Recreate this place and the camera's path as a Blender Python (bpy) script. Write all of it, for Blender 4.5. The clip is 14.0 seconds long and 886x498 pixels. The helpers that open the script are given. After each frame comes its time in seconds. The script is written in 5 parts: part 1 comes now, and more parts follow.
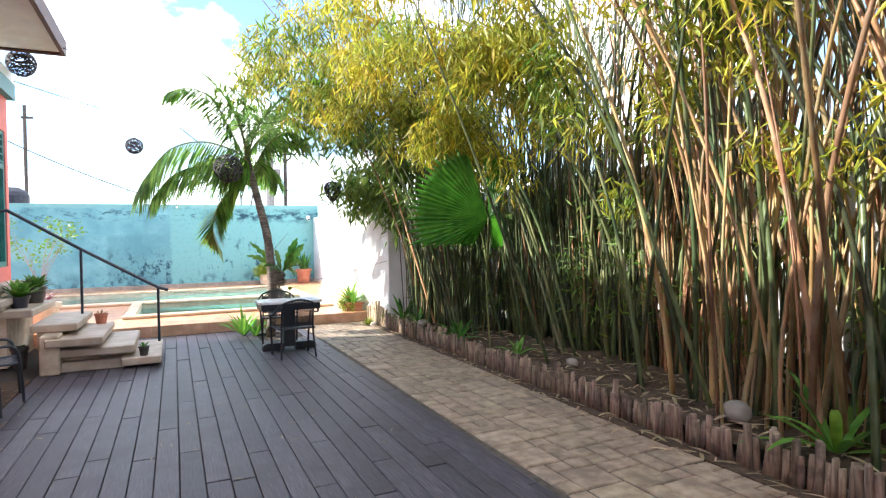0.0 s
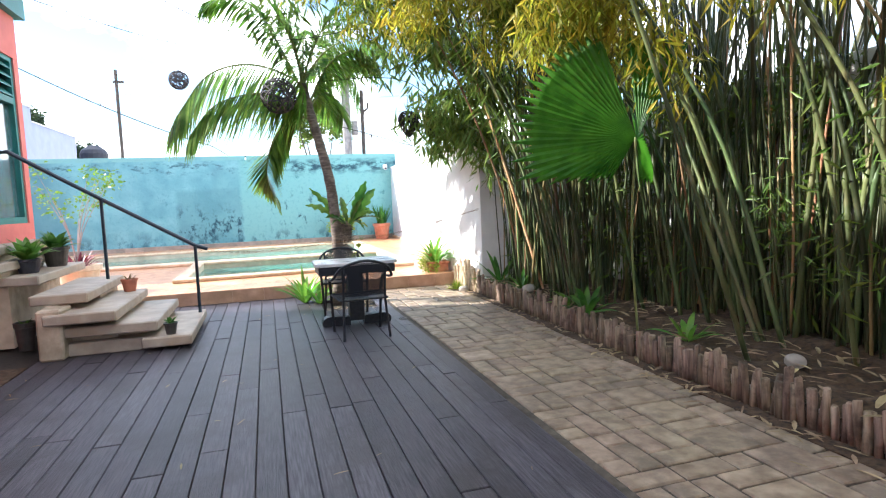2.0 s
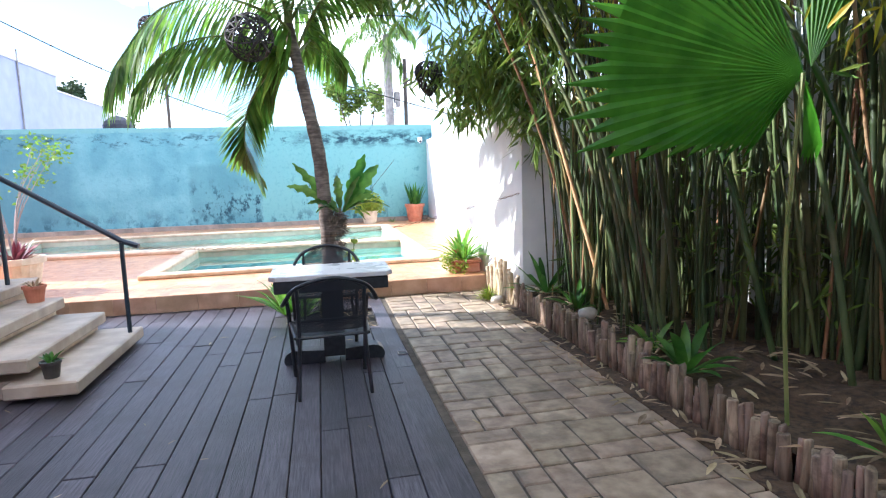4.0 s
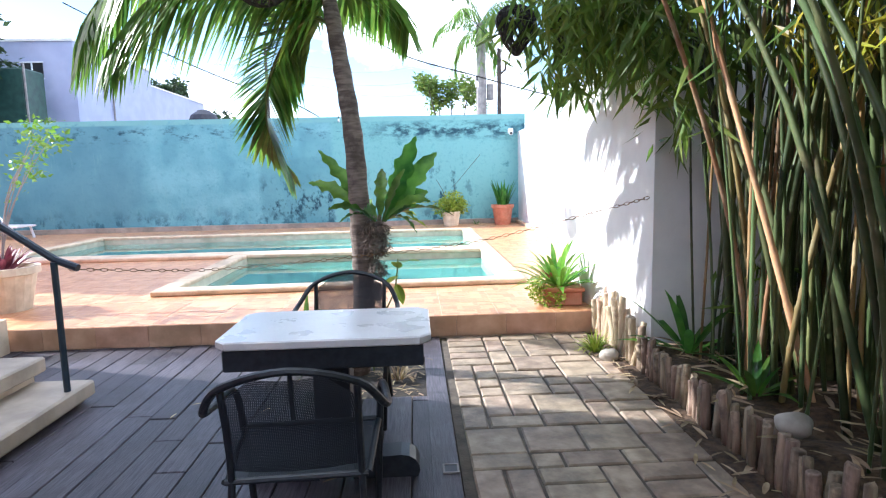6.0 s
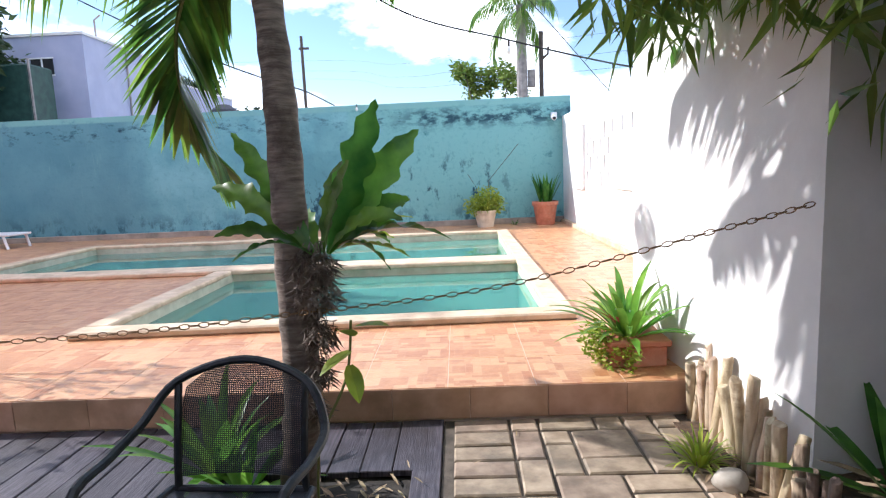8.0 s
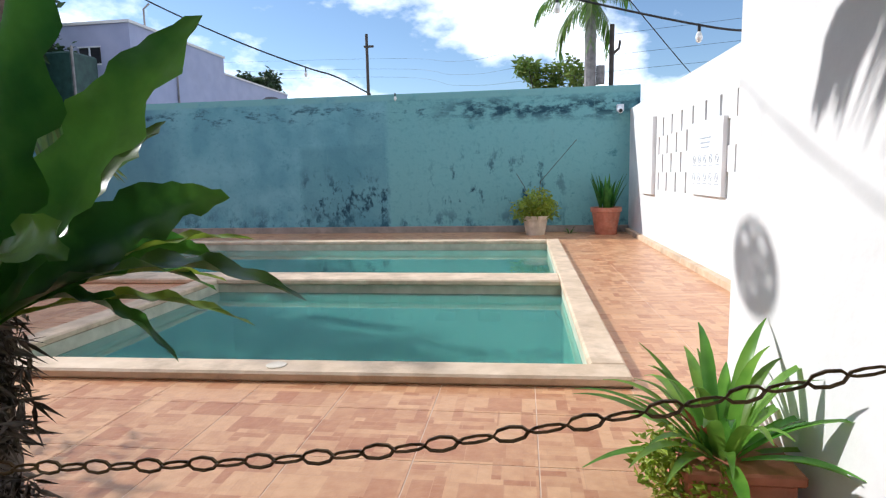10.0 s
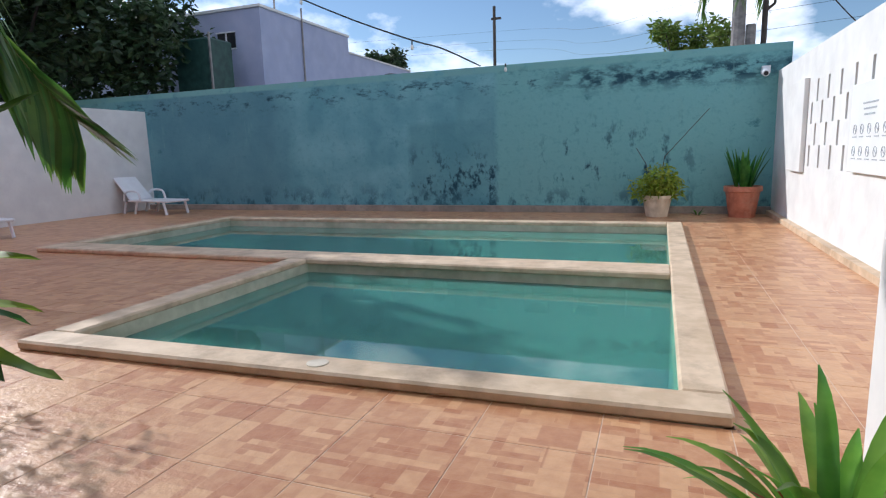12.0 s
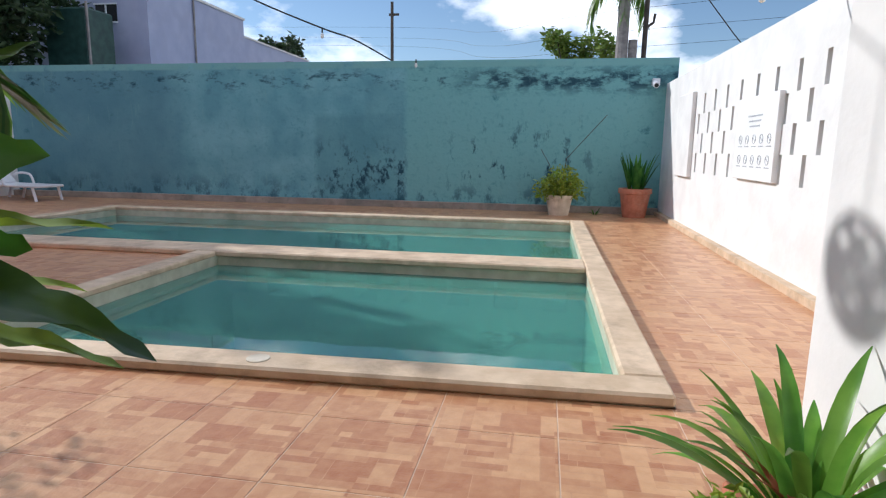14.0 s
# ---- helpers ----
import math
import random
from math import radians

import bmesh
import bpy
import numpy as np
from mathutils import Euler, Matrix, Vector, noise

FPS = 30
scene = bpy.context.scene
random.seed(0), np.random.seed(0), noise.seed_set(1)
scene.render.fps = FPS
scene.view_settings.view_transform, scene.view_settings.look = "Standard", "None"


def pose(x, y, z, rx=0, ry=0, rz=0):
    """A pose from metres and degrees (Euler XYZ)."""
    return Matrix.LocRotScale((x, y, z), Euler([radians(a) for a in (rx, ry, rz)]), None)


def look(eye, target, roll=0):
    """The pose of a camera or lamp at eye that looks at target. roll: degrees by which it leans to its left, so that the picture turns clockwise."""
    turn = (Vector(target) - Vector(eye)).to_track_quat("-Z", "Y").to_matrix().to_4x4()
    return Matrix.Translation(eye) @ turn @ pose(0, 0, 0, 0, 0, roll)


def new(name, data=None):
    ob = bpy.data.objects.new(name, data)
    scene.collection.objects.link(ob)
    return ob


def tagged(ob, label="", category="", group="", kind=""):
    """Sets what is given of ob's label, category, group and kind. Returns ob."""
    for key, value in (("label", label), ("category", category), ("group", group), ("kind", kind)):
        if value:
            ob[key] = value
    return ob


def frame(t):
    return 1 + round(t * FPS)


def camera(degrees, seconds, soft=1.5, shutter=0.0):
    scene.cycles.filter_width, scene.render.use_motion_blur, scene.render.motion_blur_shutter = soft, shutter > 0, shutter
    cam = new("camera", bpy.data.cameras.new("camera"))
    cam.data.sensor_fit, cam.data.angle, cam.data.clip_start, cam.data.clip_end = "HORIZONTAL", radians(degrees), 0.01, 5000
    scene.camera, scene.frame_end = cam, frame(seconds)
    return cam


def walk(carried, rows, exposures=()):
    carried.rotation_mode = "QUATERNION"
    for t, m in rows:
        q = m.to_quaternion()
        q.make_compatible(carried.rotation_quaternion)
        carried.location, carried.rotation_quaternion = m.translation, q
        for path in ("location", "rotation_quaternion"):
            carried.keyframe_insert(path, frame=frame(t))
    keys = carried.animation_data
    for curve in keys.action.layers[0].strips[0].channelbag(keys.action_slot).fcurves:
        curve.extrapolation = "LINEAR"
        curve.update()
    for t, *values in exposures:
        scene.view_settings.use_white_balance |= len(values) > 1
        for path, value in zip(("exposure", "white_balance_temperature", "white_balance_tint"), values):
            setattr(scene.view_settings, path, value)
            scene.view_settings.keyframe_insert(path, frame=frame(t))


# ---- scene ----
cam = camera(74.8, 14.0, soft=1.2)
PATH = [
    (0, (0.036, 0.971, 1.614), (0.878, 2.785, 1.584), -1.0),
    (0.5, (0.134, 1.596, 1.538), (0.848, 3.462, 1.461), -1.5),
    (1, (0.334, 2.175, 1.499), (0.992, 4.06, 1.387), -1.6),
    (1.5, (0.453, 2.74, 1.451), (1.032, 4.648, 1.298), -2.1),
    (2, (0.659, 3.238, 1.43), (1.234, 5.145, 1.254), -2.3),
    (4.5, (1.661, 5.817, 1.464), (1.974, 7.775, 1.201), -1.7),
    (5, (1.749, 6.321, 1.461), (1.969, 8.291, 1.193), -1.7),
    (5.5, (1.929, 6.811, 1.444), (2.101, 8.788, 1.19), -1.5),
    (6, (2.011, 7.29, 1.428), (2.103, 9.273, 1.178), -1.3),
    (6.5, (2.135, 7.794, 1.422), (2.25, 9.775, 1.171), -0.9),
    (7, (2.195, 8.275, 1.416), (2.299, 10.256, 1.158), -0.8),
    (7.5, (2.252, 8.738, 1.401), (2.303, 10.72, 1.143), -2.0),
    (8, (2.33, 9.145, 1.426), (2.27, 11.126, 1.16), -2.5),
    (10.5, (2.722, 10.927, 1.328), (2.357, 12.878, 1.077), -1.0),
    (11, (2.767, 11.11, 1.323), (2.254, 13.024, 1.056), -0.9),
    (11.5, (2.884, 11.227, 1.329), (2.224, 13.092, 1.033), -0.8),
    (12, (2.938, 11.241, 1.353), (2.243, 13.088, 1.027), -1.7),
    (12.5, (2.944, 11.257, 1.349), (2.218, 13.093, 1.025), -1.7),
    (13, (2.859, 11.237, 1.338), (2.14, 13.073, 1.002), 1.3),
    (13.5, (2.718, 11.191, 1.334), (2.142, 13.079, 1.011), 0.9),
    (14, (2.638, 11.173, 1.323), (2.302, 13.115, 0.983), 0.8),
]
walk(cam, [(t, look(eye, target, roll)) for t, eye, target, roll in PATH],
     exposures=[(0, 1.68, 6350, 11), (2, 1.7, 6200, 10), (4.5, 1.68, 5800, 12), (6, 1.45, 5800, 12), (8, 0.85, 6050, 14), (10.5, 0.0, 6050, 11), (12, -0.22, 5950, 11), (14, -0.18, 6050, 11)])

# ---- daylight ----
SUN_WAY = Vector((1.25, -0.42, -0.8)).normalized()
sky_world = bpy.data.worlds.new("daylight")
scene.world = sky_world
sky_world.use_nodes = True


def link(tree, a, b):
    tree.links.new(a, b)


def build_sky():
    nt = sky_world.node_tree
    nt.nodes.clear()
    out = nt.nodes.new("ShaderNodeOutputWorld")
    bg = nt.nodes.new("ShaderNodeBackground")
    sky = nt.nodes.new("ShaderNodeTexSky")
    sky.sky_type = "NISHITA"
    sky.sun_disc = False
    sky.sun_elevation = math.asin(-SUN_WAY.z)
    sky.sun_rotation = math.atan2(-SUN_WAY.x, -SUN_WAY.y)
    sky.air_density, sky.dust_density, sky.ozone_density = 1.0, 0.15, 2.5
    tc = nt.nodes.new("ShaderNodeTexCoord")
    mp = nt.nodes.new("ShaderNodeMapping")
    mp.inputs["Scale"].default_value = (1.7, 1.7, 3.2)
    nz = nt.nodes.new("ShaderNodeTexNoise")
    nz.inputs["Scale"].default_value, nz.inputs["Detail"].default_value, nz.inputs["Roughness"].default_value = 1.9, 8, 0.55
    rp = nt.nodes.new("ShaderNodeValToRGB")
    rp.color_ramp.elements[0].position, rp.color_ramp.elements[1].position = 0.475, 0.59
    mix = nt.nodes.new("ShaderNodeMixRGB")
    mix.inputs[2].default_value = (12.5, 12.8, 13.4, 1)
    link(nt, tc.outputs["Generated"], mp.inputs["Vector"])
    link(nt, mp.outputs["Vector"], nz.inputs["Vector"])
    link(nt, nz.outputs["Fac"], rp.inputs["Fac"])
    link(nt, rp.outputs["Color"], mix.inputs[0])
    link(nt, sky.outputs["Color"], mix.inputs[1])
    link(nt, mix.outputs["Color"], bg.inputs["Color"])
    bg.inputs["Strength"].default_value = 0.132
    link(nt, bg.outputs["Background"], out.inputs["Surface"])


build_sky()
sun = new("sun", bpy.data.lights.new("sun", "SUN"))
sun.data.energy, sun.data.angle, sun.data.color = 4.2, radians(0.6), (1.0, 0.95, 0.88)
sun.matrix_world = look((0, 0, 20), Vector((0, 0, 20)) + SUN_WAY)


# ---- materials ----
def material(name, c1, c2=None, rough=0.6, scale=6.0, bump=0.15, bscale=60.0, metal=0.0, stretch=(1, 1, 1), stain=None, stain_scale=1.3,
             stain_at=(0.5, 0.62), stain_mix=0.7, vary=0.0, island=False, leafy=0.0, spec=0.5, contrast=(0.35, 0.65)):
    m = bpy.data.materials.new(name)
    m.use_nodes = True
    nt = m.node_tree
    n = nt.nodes
    bsdf = n["Principled BSDF"]
    geo = n.new("ShaderNodeNewGeometry")
    mp = n.new("ShaderNodeMapping")
    mp.inputs["Scale"].default_value = stretch
    link(nt, geo.outputs["Position"], mp.inputs["Vector"])
    nz = n.new("ShaderNodeTexNoise")
    nz.inputs["Scale"].default_value, nz.inputs["Detail"].default_value = scale, 7
    link(nt, mp.outputs["Vector"], nz.inputs["Vector"])
    rp = n.new("ShaderNodeValToRGB")
    rp.color_ramp.elements[0].position, rp.color_ramp.elements[1].position = contrast
    rp.color_ramp.elements[0].color = (*c1, 1)
    rp.color_ramp.elements[1].color = (*(c2 or c1), 1)
    link(nt, nz.outputs["Fac"], rp.inputs["Fac"])
    col = rp.outputs["Color"]
    if stain:
        sn = n.new("ShaderNodeTexNoise")
        sn.inputs["Scale"].default_value, sn.inputs["Detail"].default_value, sn.inputs["Roughness"].default_value = stain_scale, 9, 0.65
        link(nt, geo.outputs["Position"], sn.inputs["Vector"])
        sr = n.new("ShaderNodeMapRange")
        sr.inputs[1].default_value, sr.inputs[2].default_value, sr.inputs[4].default_value = stain_at[0], stain_at[1], stain_mix
        link(nt, sn.outputs["Fac"], sr.inputs[0])
        mx = n.new("ShaderNodeMixRGB")
        mx.inputs[2].default_value = (*stain, 1)
        link(nt, sr.outputs[0], mx.inputs[0])
        link(nt, col, mx.inputs[1])
        col = mx.outputs["Color"]
    if vary:
        src = geo.outputs["Random Per Island"] if island else n.new("ShaderNodeObjectInfo").outputs["Random"]
        mr = n.new("ShaderNodeMapRange")
        mr.inputs[3].default_value, mr.inputs[4].default_value = 1 - vary, 1 + vary
        link(nt, src, mr.inputs[0])
        hs = n.new("ShaderNodeHueSaturation")
        link(nt, mr.outputs[0], hs.inputs["Value"])
        mh = n.new("ShaderNodeMapRange")
        mh.inputs[3].default_value, mh.inputs[4].default_value = 0.5 - vary * 0.06, 0.5 + vary * 0.06
        mul = n.new("ShaderNodeMath")
        mul.operation = "MULTIPLY"
        mul.inputs[1].default_value = 7.31
        fr = n.new("ShaderNodeMath")
        fr.operation = "FRACT"
        link(nt, src, mul.inputs[0])
        link(nt, mul.outputs[0], fr.inputs[0])
        link(nt, fr.outputs[0], mh.inputs[0])
        link(nt, mh.outputs[0], hs.inputs["Hue"])
        link(nt, col, hs.inputs["Color"])
        col = hs.outputs["Color"]
    link(nt, col, bsdf.inputs["Base Color"])
    rr = n.new("ShaderNodeMapRange")
    rr.inputs[3].default_value, rr.inputs[4].default_value = max(0.02, rough - 0.12), min(1, rough + 0.1)
    link(nt, nz.outputs["Fac"], rr.inputs[0])
    link(nt, rr.outputs[0], bsdf.inputs["Roughness"])
    bsdf.inputs["Metallic"].default_value = metal
    bsdf.inputs["Specular IOR Level"].default_value = spec
    if bump:
        bn = n.new("ShaderNodeTexNoise")
        bn.inputs["Scale"].default_value, bn.inputs["Detail"].default_value = bscale, 5
        link(nt, mp.outputs["Vector"], bn.inputs["Vector"])
        bp = n.new("ShaderNodeBump")
        bp.inputs["Strength"].default_value, bp.inputs["Distance"].default_value = bump, 0.01
        link(nt, bn.outputs["Fac"], bp.inputs["Height"])
        link(nt, bp.outputs["Normal"], bsdf.inputs["Normal"])
    if leafy:
        tr = n.new("ShaderNodeBsdfTranslucent")
        ms = n.new("ShaderNodeMixShader")
        ms.inputs[0].default_value = leafy
        link(nt, col, tr.inputs["Color"])
        link(nt, bsdf.outputs[0], ms.inputs[1])
        link(nt, tr.outputs[0], ms.inputs[2])
        link(nt, ms.outputs[0], n["Material Output"].inputs["Surface"])
    return m


M_deck = material("deck_wood", (0.031, 0.028, 0.036), (0.093, 0.083, 0.099), 0.48, 14, 0.35, 30, stretch=(6, 0.35, 1), stain=(0.036, 0.031, 0.033), stain_scale=2.2, vary=0.3, spec=0.32)
M_gap = material("dark_joist_earth", (0.02, 0.017, 0.015), (0.045, 0.038, 0.03), 0.9, 20, 0.4)
M_stone = material("stamped_paving", (0.2, 0.146, 0.1), (0.385, 0.3, 0.215), 0.6, 9, 0.5, 26, stain=(0.15, 0.12, 0.09), stain_scale=3.0, vary=0.16)
M_grout = material("paving_joint", (0.05, 0.04, 0.03), (0.11, 0.09, 0.068), 0.9, 12, 0.4)
M_soil = material("bark_soil", (0.03, 0.018, 0.011), (0.095, 0.056, 0.03), 0.95, 24, 0.9, 45, stain=(0.13, 0.085, 0.05), stain_scale=9)
M_log = material("weathered_log", (0.15, 0.105, 0.072), (0.36, 0.27, 0.19), 0.85, 9, 0.6, 24, stretch=(4, 4, 0.5), stain=(0.07, 0.05, 0.035), stain_scale=6, vary=0.3)
M_white = material("white_plaster", (0.73, 0.72, 0.71), (0.81, 0.8, 0.78), 0.8, 3, 0.25, 14, stain=(0.66, 0.65, 0.63), stain_scale=1.1, stain_mix=0.5)
M_pink = material("salmon_plaster", (0.72, 0.17, 0.14), (0.8, 0.22, 0.18), 0.75, 4, 0.25, 18, stain=(0.62, 0.16, 0.14), stain_mix=0.4)
M_teal_trim = material("teal_trim_paint", (0.02, 0.16, 0.15), (0.03, 0.22, 0.2), 0.5, 6, 0.1)
M_coping = material("limestone_coping", (0.55, 0.405, 0.265), (0.71, 0.55, 0.39), 0.65, 6, 0.25, 30, stain=(0.36, 0.26, 0.17), stain_scale=2.5, stain_mix=0.6)
M_plinth = material("grey_cement_plinth", (0.26, 0.22, 0.19), (0.4, 0.34, 0.29), 0.85, 5, 0.3, 20, stain=(0.15, 0.15, 0.13), stain_scale=2.5)
M_stub = material("pale_bamboo_stub", (0.4, 0.29, 0.18), (0.6, 0.48, 0.34), 0.7, 9, 0.4, 24, stretch=(4, 4, 0.5), stain=(0.2, 0.13, 0.08), stain_scale=6, vary=0.25)
M_riser = material("platform_riser_tile", (0.42, 0.24, 0.15), (0.58, 0.36, 0.25), 0.5, 5, 0.15, 25, stain=(0.3, 0.18, 0.11), vary=0.1)
M_step = material("cream_step_stone", (0.32, 0.265, 0.21), (0.47, 0.395, 0.315), 0.6, 5, 0.25, 25, stain=(0.36, 0.27, 0.19), stain_mix=0.65)
M_stepblock = material("limestone_block", (0.48, 0.38, 0.27), (0.66, 0.55, 0.42), 0.8, 5, 0.4, 20, stain=(0.3, 0.23, 0.16), stain_mix=0.7)
M_metal = material("dark_painted_metal", (0.012, 0.016, 0.022), (0.025, 0.03, 0.038), 0.42, 30, 0.1, 90, spec=0.4)
M_rail = material("blue_black_rail_paint", (0.008, 0.02, 0.035), (0.015, 0.032, 0.05), 0.4, 20, 0.1, 80)
M_top = material("white_resin_top", (0.62, 0.61, 0.62), (0.72, 0.71, 0.71), 0.3, 5, 0.1, 40, stain=(0.55, 0.53, 0.52), stain_mix=0.25)
M_plastic = material("white_plastic", (0.74, 0.75, 0.78), (0.8, 0.81, 0.84), 0.4, 6, 0.05)
M_terra = material("terracotta", (0.4, 0.13, 0.07), (0.55, 0.2, 0.12), 0.75, 9, 0.3, 40, stain=(0.6, 0.4, 0.3), stain_mix=0.4)
M_creampot = material("cream_pot", (0.6, 0.52, 0.4), (0.74, 0.66, 0.54), 0.6, 8, 0.2, 40, stain=(0.4, 0.33, 0.24))
M_darkpot = material("dark_plastic_pot", (0.03, 0.028, 0.026), (0.06, 0.055, 0.05), 0.5, 12, 0.1)
M_trunk = material("palm_trunk", (0.1, 0.075, 0.06), (0.25, 0.2, 0.165), 0.9, 8, 0.7, 20, stretch=(1, 1, 5), stain=(0.06, 0.045, 0.035), stain_scale=5)
M_palm = material("palm_leaflet", (0.07, 0.16, 0.028), (0.17, 0.3, 0.05), 0.34, 5, 0.0, vary=0.4, island=True, leafy=0.52)
M_palmdry = material("palm_rachis", (0.13, 0.17, 0.045), (0.22, 0.24, 0.08), 0.5, 8, 0.1)
M_fern = material("nest_fern_leaf", (0.036, 0.115, 0.02), (0.11, 0.26, 0.04), 0.34, 7, 0.1, 30, vary=0.3, leafy=0.55)
M_lily = material("strap_leaf", (0.09, 0.245, 0.03), (0.21, 0.41, 0.06), 0.35, 6, 0.05, 30, vary=0.3, leafy=0.48)
M_yellowleaf = material("lime_leaf", (0.2, 0.3, 0.03), (0.34, 0.42, 0.05), 0.5, 8, 0.0, vary=0.3, island=True, leafy=0.35)
M_redleaf = material("red_young_leaf", (0.3, 0.05, 0.03), (0.42, 0.1, 0.06), 0.45, 8, 0.0, leafy=0.3)
M_purple = material("purple_leaf", (0.12, 0.02, 0.04), (0.22, 0.05, 0.07), 0.5, 8, 0.0, vary=0.3, island=True, leafy=0.2)
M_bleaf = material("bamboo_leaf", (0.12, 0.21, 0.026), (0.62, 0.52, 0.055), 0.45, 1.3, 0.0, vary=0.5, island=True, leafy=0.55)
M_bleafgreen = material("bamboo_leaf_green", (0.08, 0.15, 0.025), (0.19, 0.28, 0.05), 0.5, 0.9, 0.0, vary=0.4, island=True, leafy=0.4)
M_culm = material("green_culm", (0.026, 0.044, 0.016), (0.105, 0.135, 0.05), 0.42, 5, 0.12, 30, stretch=(1, 1, 0.25), stain=(0.2, 0.17, 0.085), stain_at=(0.54, 0.66), stain_mix=0.5, stain_scale=2.5, vary=0.6)
M_culmtan = material("tan_culm", (0.19, 0.105, 0.042), (0.46, 0.29, 0.13), 0.5, 5, 0.15, 30, stretch=(1, 1, 0.25), stain=(0.34, 0.27, 0.16), stain_scale=2.5, vary=0.5)
M_fan = material("fan_palm_leaf", (0.035, 0.17, 0.012), (0.08, 0.3, 0.025), 0.4, 6, 0.05, 30, vary=0.12, island=True, leafy=0.5)
M_litter = material("dry_bamboo_litter", (0.22, 0.15, 0.08), (0.46, 0.36, 0.22), 0.8, 8, 0.1, vary=0.35, island=True, leafy=0.15)
M_rock = material("pale_rock", (0.27, 0.24, 0.2), (0.44, 0.4, 0.34), 0.85, 8, 0.6, 20, stain=(0.25, 0.22, 0.18))
M_rust = material("rusty_chain", (0.13, 0.075, 0.035), (0.28, 0.17, 0.08), 0.6, 40, 0.2, metal=0.5)
M_wicker = material("dark_wicker", (0.02, 0.017, 0.02), (0.05, 0.042, 0.045), 0.7, 30, 0.2)
M_cable = material("black_cable", (0.012, 0.012, 0.013), (0.02, 0.02, 0.02), 0.6, 20, 0.0)
M_lilac = material("far_lilac_render", (0.38, 0.41, 0.58), (0.44, 0.47, 0.63), 0.8, 2, 0.1, 10, stain=(0.38, 0.4, 0.55), stain_mix=0.5)
M_pole = material("concrete_pole", (0.22, 0.2, 0.2), (0.34, 0.31, 0.3), 0.85, 5, 0.2)
M_woodpole = material("dark_wood_pole", (0.05, 0.04, 0.035), (0.1, 0.08, 0.07), 0.85, 5, 0.2)
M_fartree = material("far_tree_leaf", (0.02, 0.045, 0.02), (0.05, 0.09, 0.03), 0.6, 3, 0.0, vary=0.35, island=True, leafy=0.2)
# brighter copy of the far tree leaf, with sunlight put into its colour
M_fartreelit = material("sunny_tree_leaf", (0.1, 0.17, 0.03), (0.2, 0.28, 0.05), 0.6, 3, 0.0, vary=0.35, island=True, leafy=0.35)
M_tank = material("black_water_tank", (0.02, 0.02, 0.03), (0.035, 0.035, 0.05), 0.5, 8, 0.05)
M_shed = material("dark_green_sheet", (0.012, 0.045, 0.04), (0.03, 0.085, 0.07), 0.5, 5, 0.1)
M_ground = material("dry_ground", (0.2, 0.16, 0.11), (0.32, 0.27, 0.2), 0.95, 1.5, 0.3, 12, stain=(0.13, 0.14, 0.07), stain_scale=0.4)
M_basin = material("pool_plaster", (0.028, 0.135, 0.12), (0.045, 0.185, 0.162), 0.6, 2, 0.1, 12, stain=(0.025, 0.1, 0.095))
M_basinrim = material("pool_waterline_tile", (0.5, 0.48, 0.36), (0.62, 0.6, 0.47), 0.5, 8, 0.1, 30, stain=(0.34, 0.36, 0.26))
M_sign = material("sign_board", (0.8, 0.8, 0.8), (0.85, 0.85, 0.85), 0.5, 3, 0.0)
M_ink = material("sign_print", (0.36, 0.38, 0.42), (0.46, 0.48, 0.52), 0.6, 9, 0.0)
M_bulb = material("bulb_glass", (0.75, 0.75, 0.72), (0.85, 0.85, 0.82), 0.15, 9, 0.0)
M_dark = material("dark_opening", (0.012, 0.013, 0.016), (0.03, 0.03, 0.034), 0.5, 5, 0.0)
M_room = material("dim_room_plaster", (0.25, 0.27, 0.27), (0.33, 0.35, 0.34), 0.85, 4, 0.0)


M_tilegrout = material("pale_tile_grout", (0.66, 0.5, 0.38), (0.76, 0.6, 0.48), 0.85, 12, 0.2)
M_brown = material("brown_fascia_paint", (0.09, 0.045, 0.035), (0.14, 0.07, 0.055), 0.6, 8, 0.1)
M_dryleaf = material("orange_dry_leaf", (0.4, 0.13, 0.03), (0.55, 0.22, 0.06), 0.7, 30, 0.1)


def glass_material(name, tint, rough=0.03):
    m = bpy.data.materials.new(name)
    m.use_nodes = True
    b = m.node_tree.nodes["Principled BSDF"]
    b.inputs["Base Color"].default_value = (*tint, 1)
    b.inputs["Roughness"].default_value = rough
    b.inputs["Transmission Weight"].default_value = 0.9
    b.inputs["IOR"].default_value = 1.45
    return m


M_glass = glass_material("door_glass", (0.55, 0.8, 0.85))


def water_material():
    m = bpy.data.materials.new("pool_water")
    m.use_nodes = True
    nt = m.node_tree
    b = nt.nodes["Principled BSDF"]
    b.inputs["Base Color"].default_value = (0.2, 0.52, 0.46, 1)
    b.inputs["Roughness"].default_value = 0.02
    b.inputs["IOR"].default_value = 1.33
    b.inputs["Transmission Weight"].default_value = 0.75
    geo = nt.nodes.new("ShaderNodeNewGeometry")
    nz = nt.nodes.new("ShaderNodeTexNoise")
    nz.inputs["Scale"].default_value, nz.inputs["Detail"].default_value = 2.6, 3
    bp = nt.nodes.new("ShaderNodeBump")
    bp.inputs["Strength"].default_value, bp.inputs["Distance"].default_value = 0.02, 0.03
    link(nt, geo.outputs["Position"], nz.inputs["Vector"])
    link(nt, nz.outputs["Fac"], bp.inputs["Height"])
    link(nt, bp.outputs["Normal"], b.inputs["Normal"])
    return m


M_water = water_material()


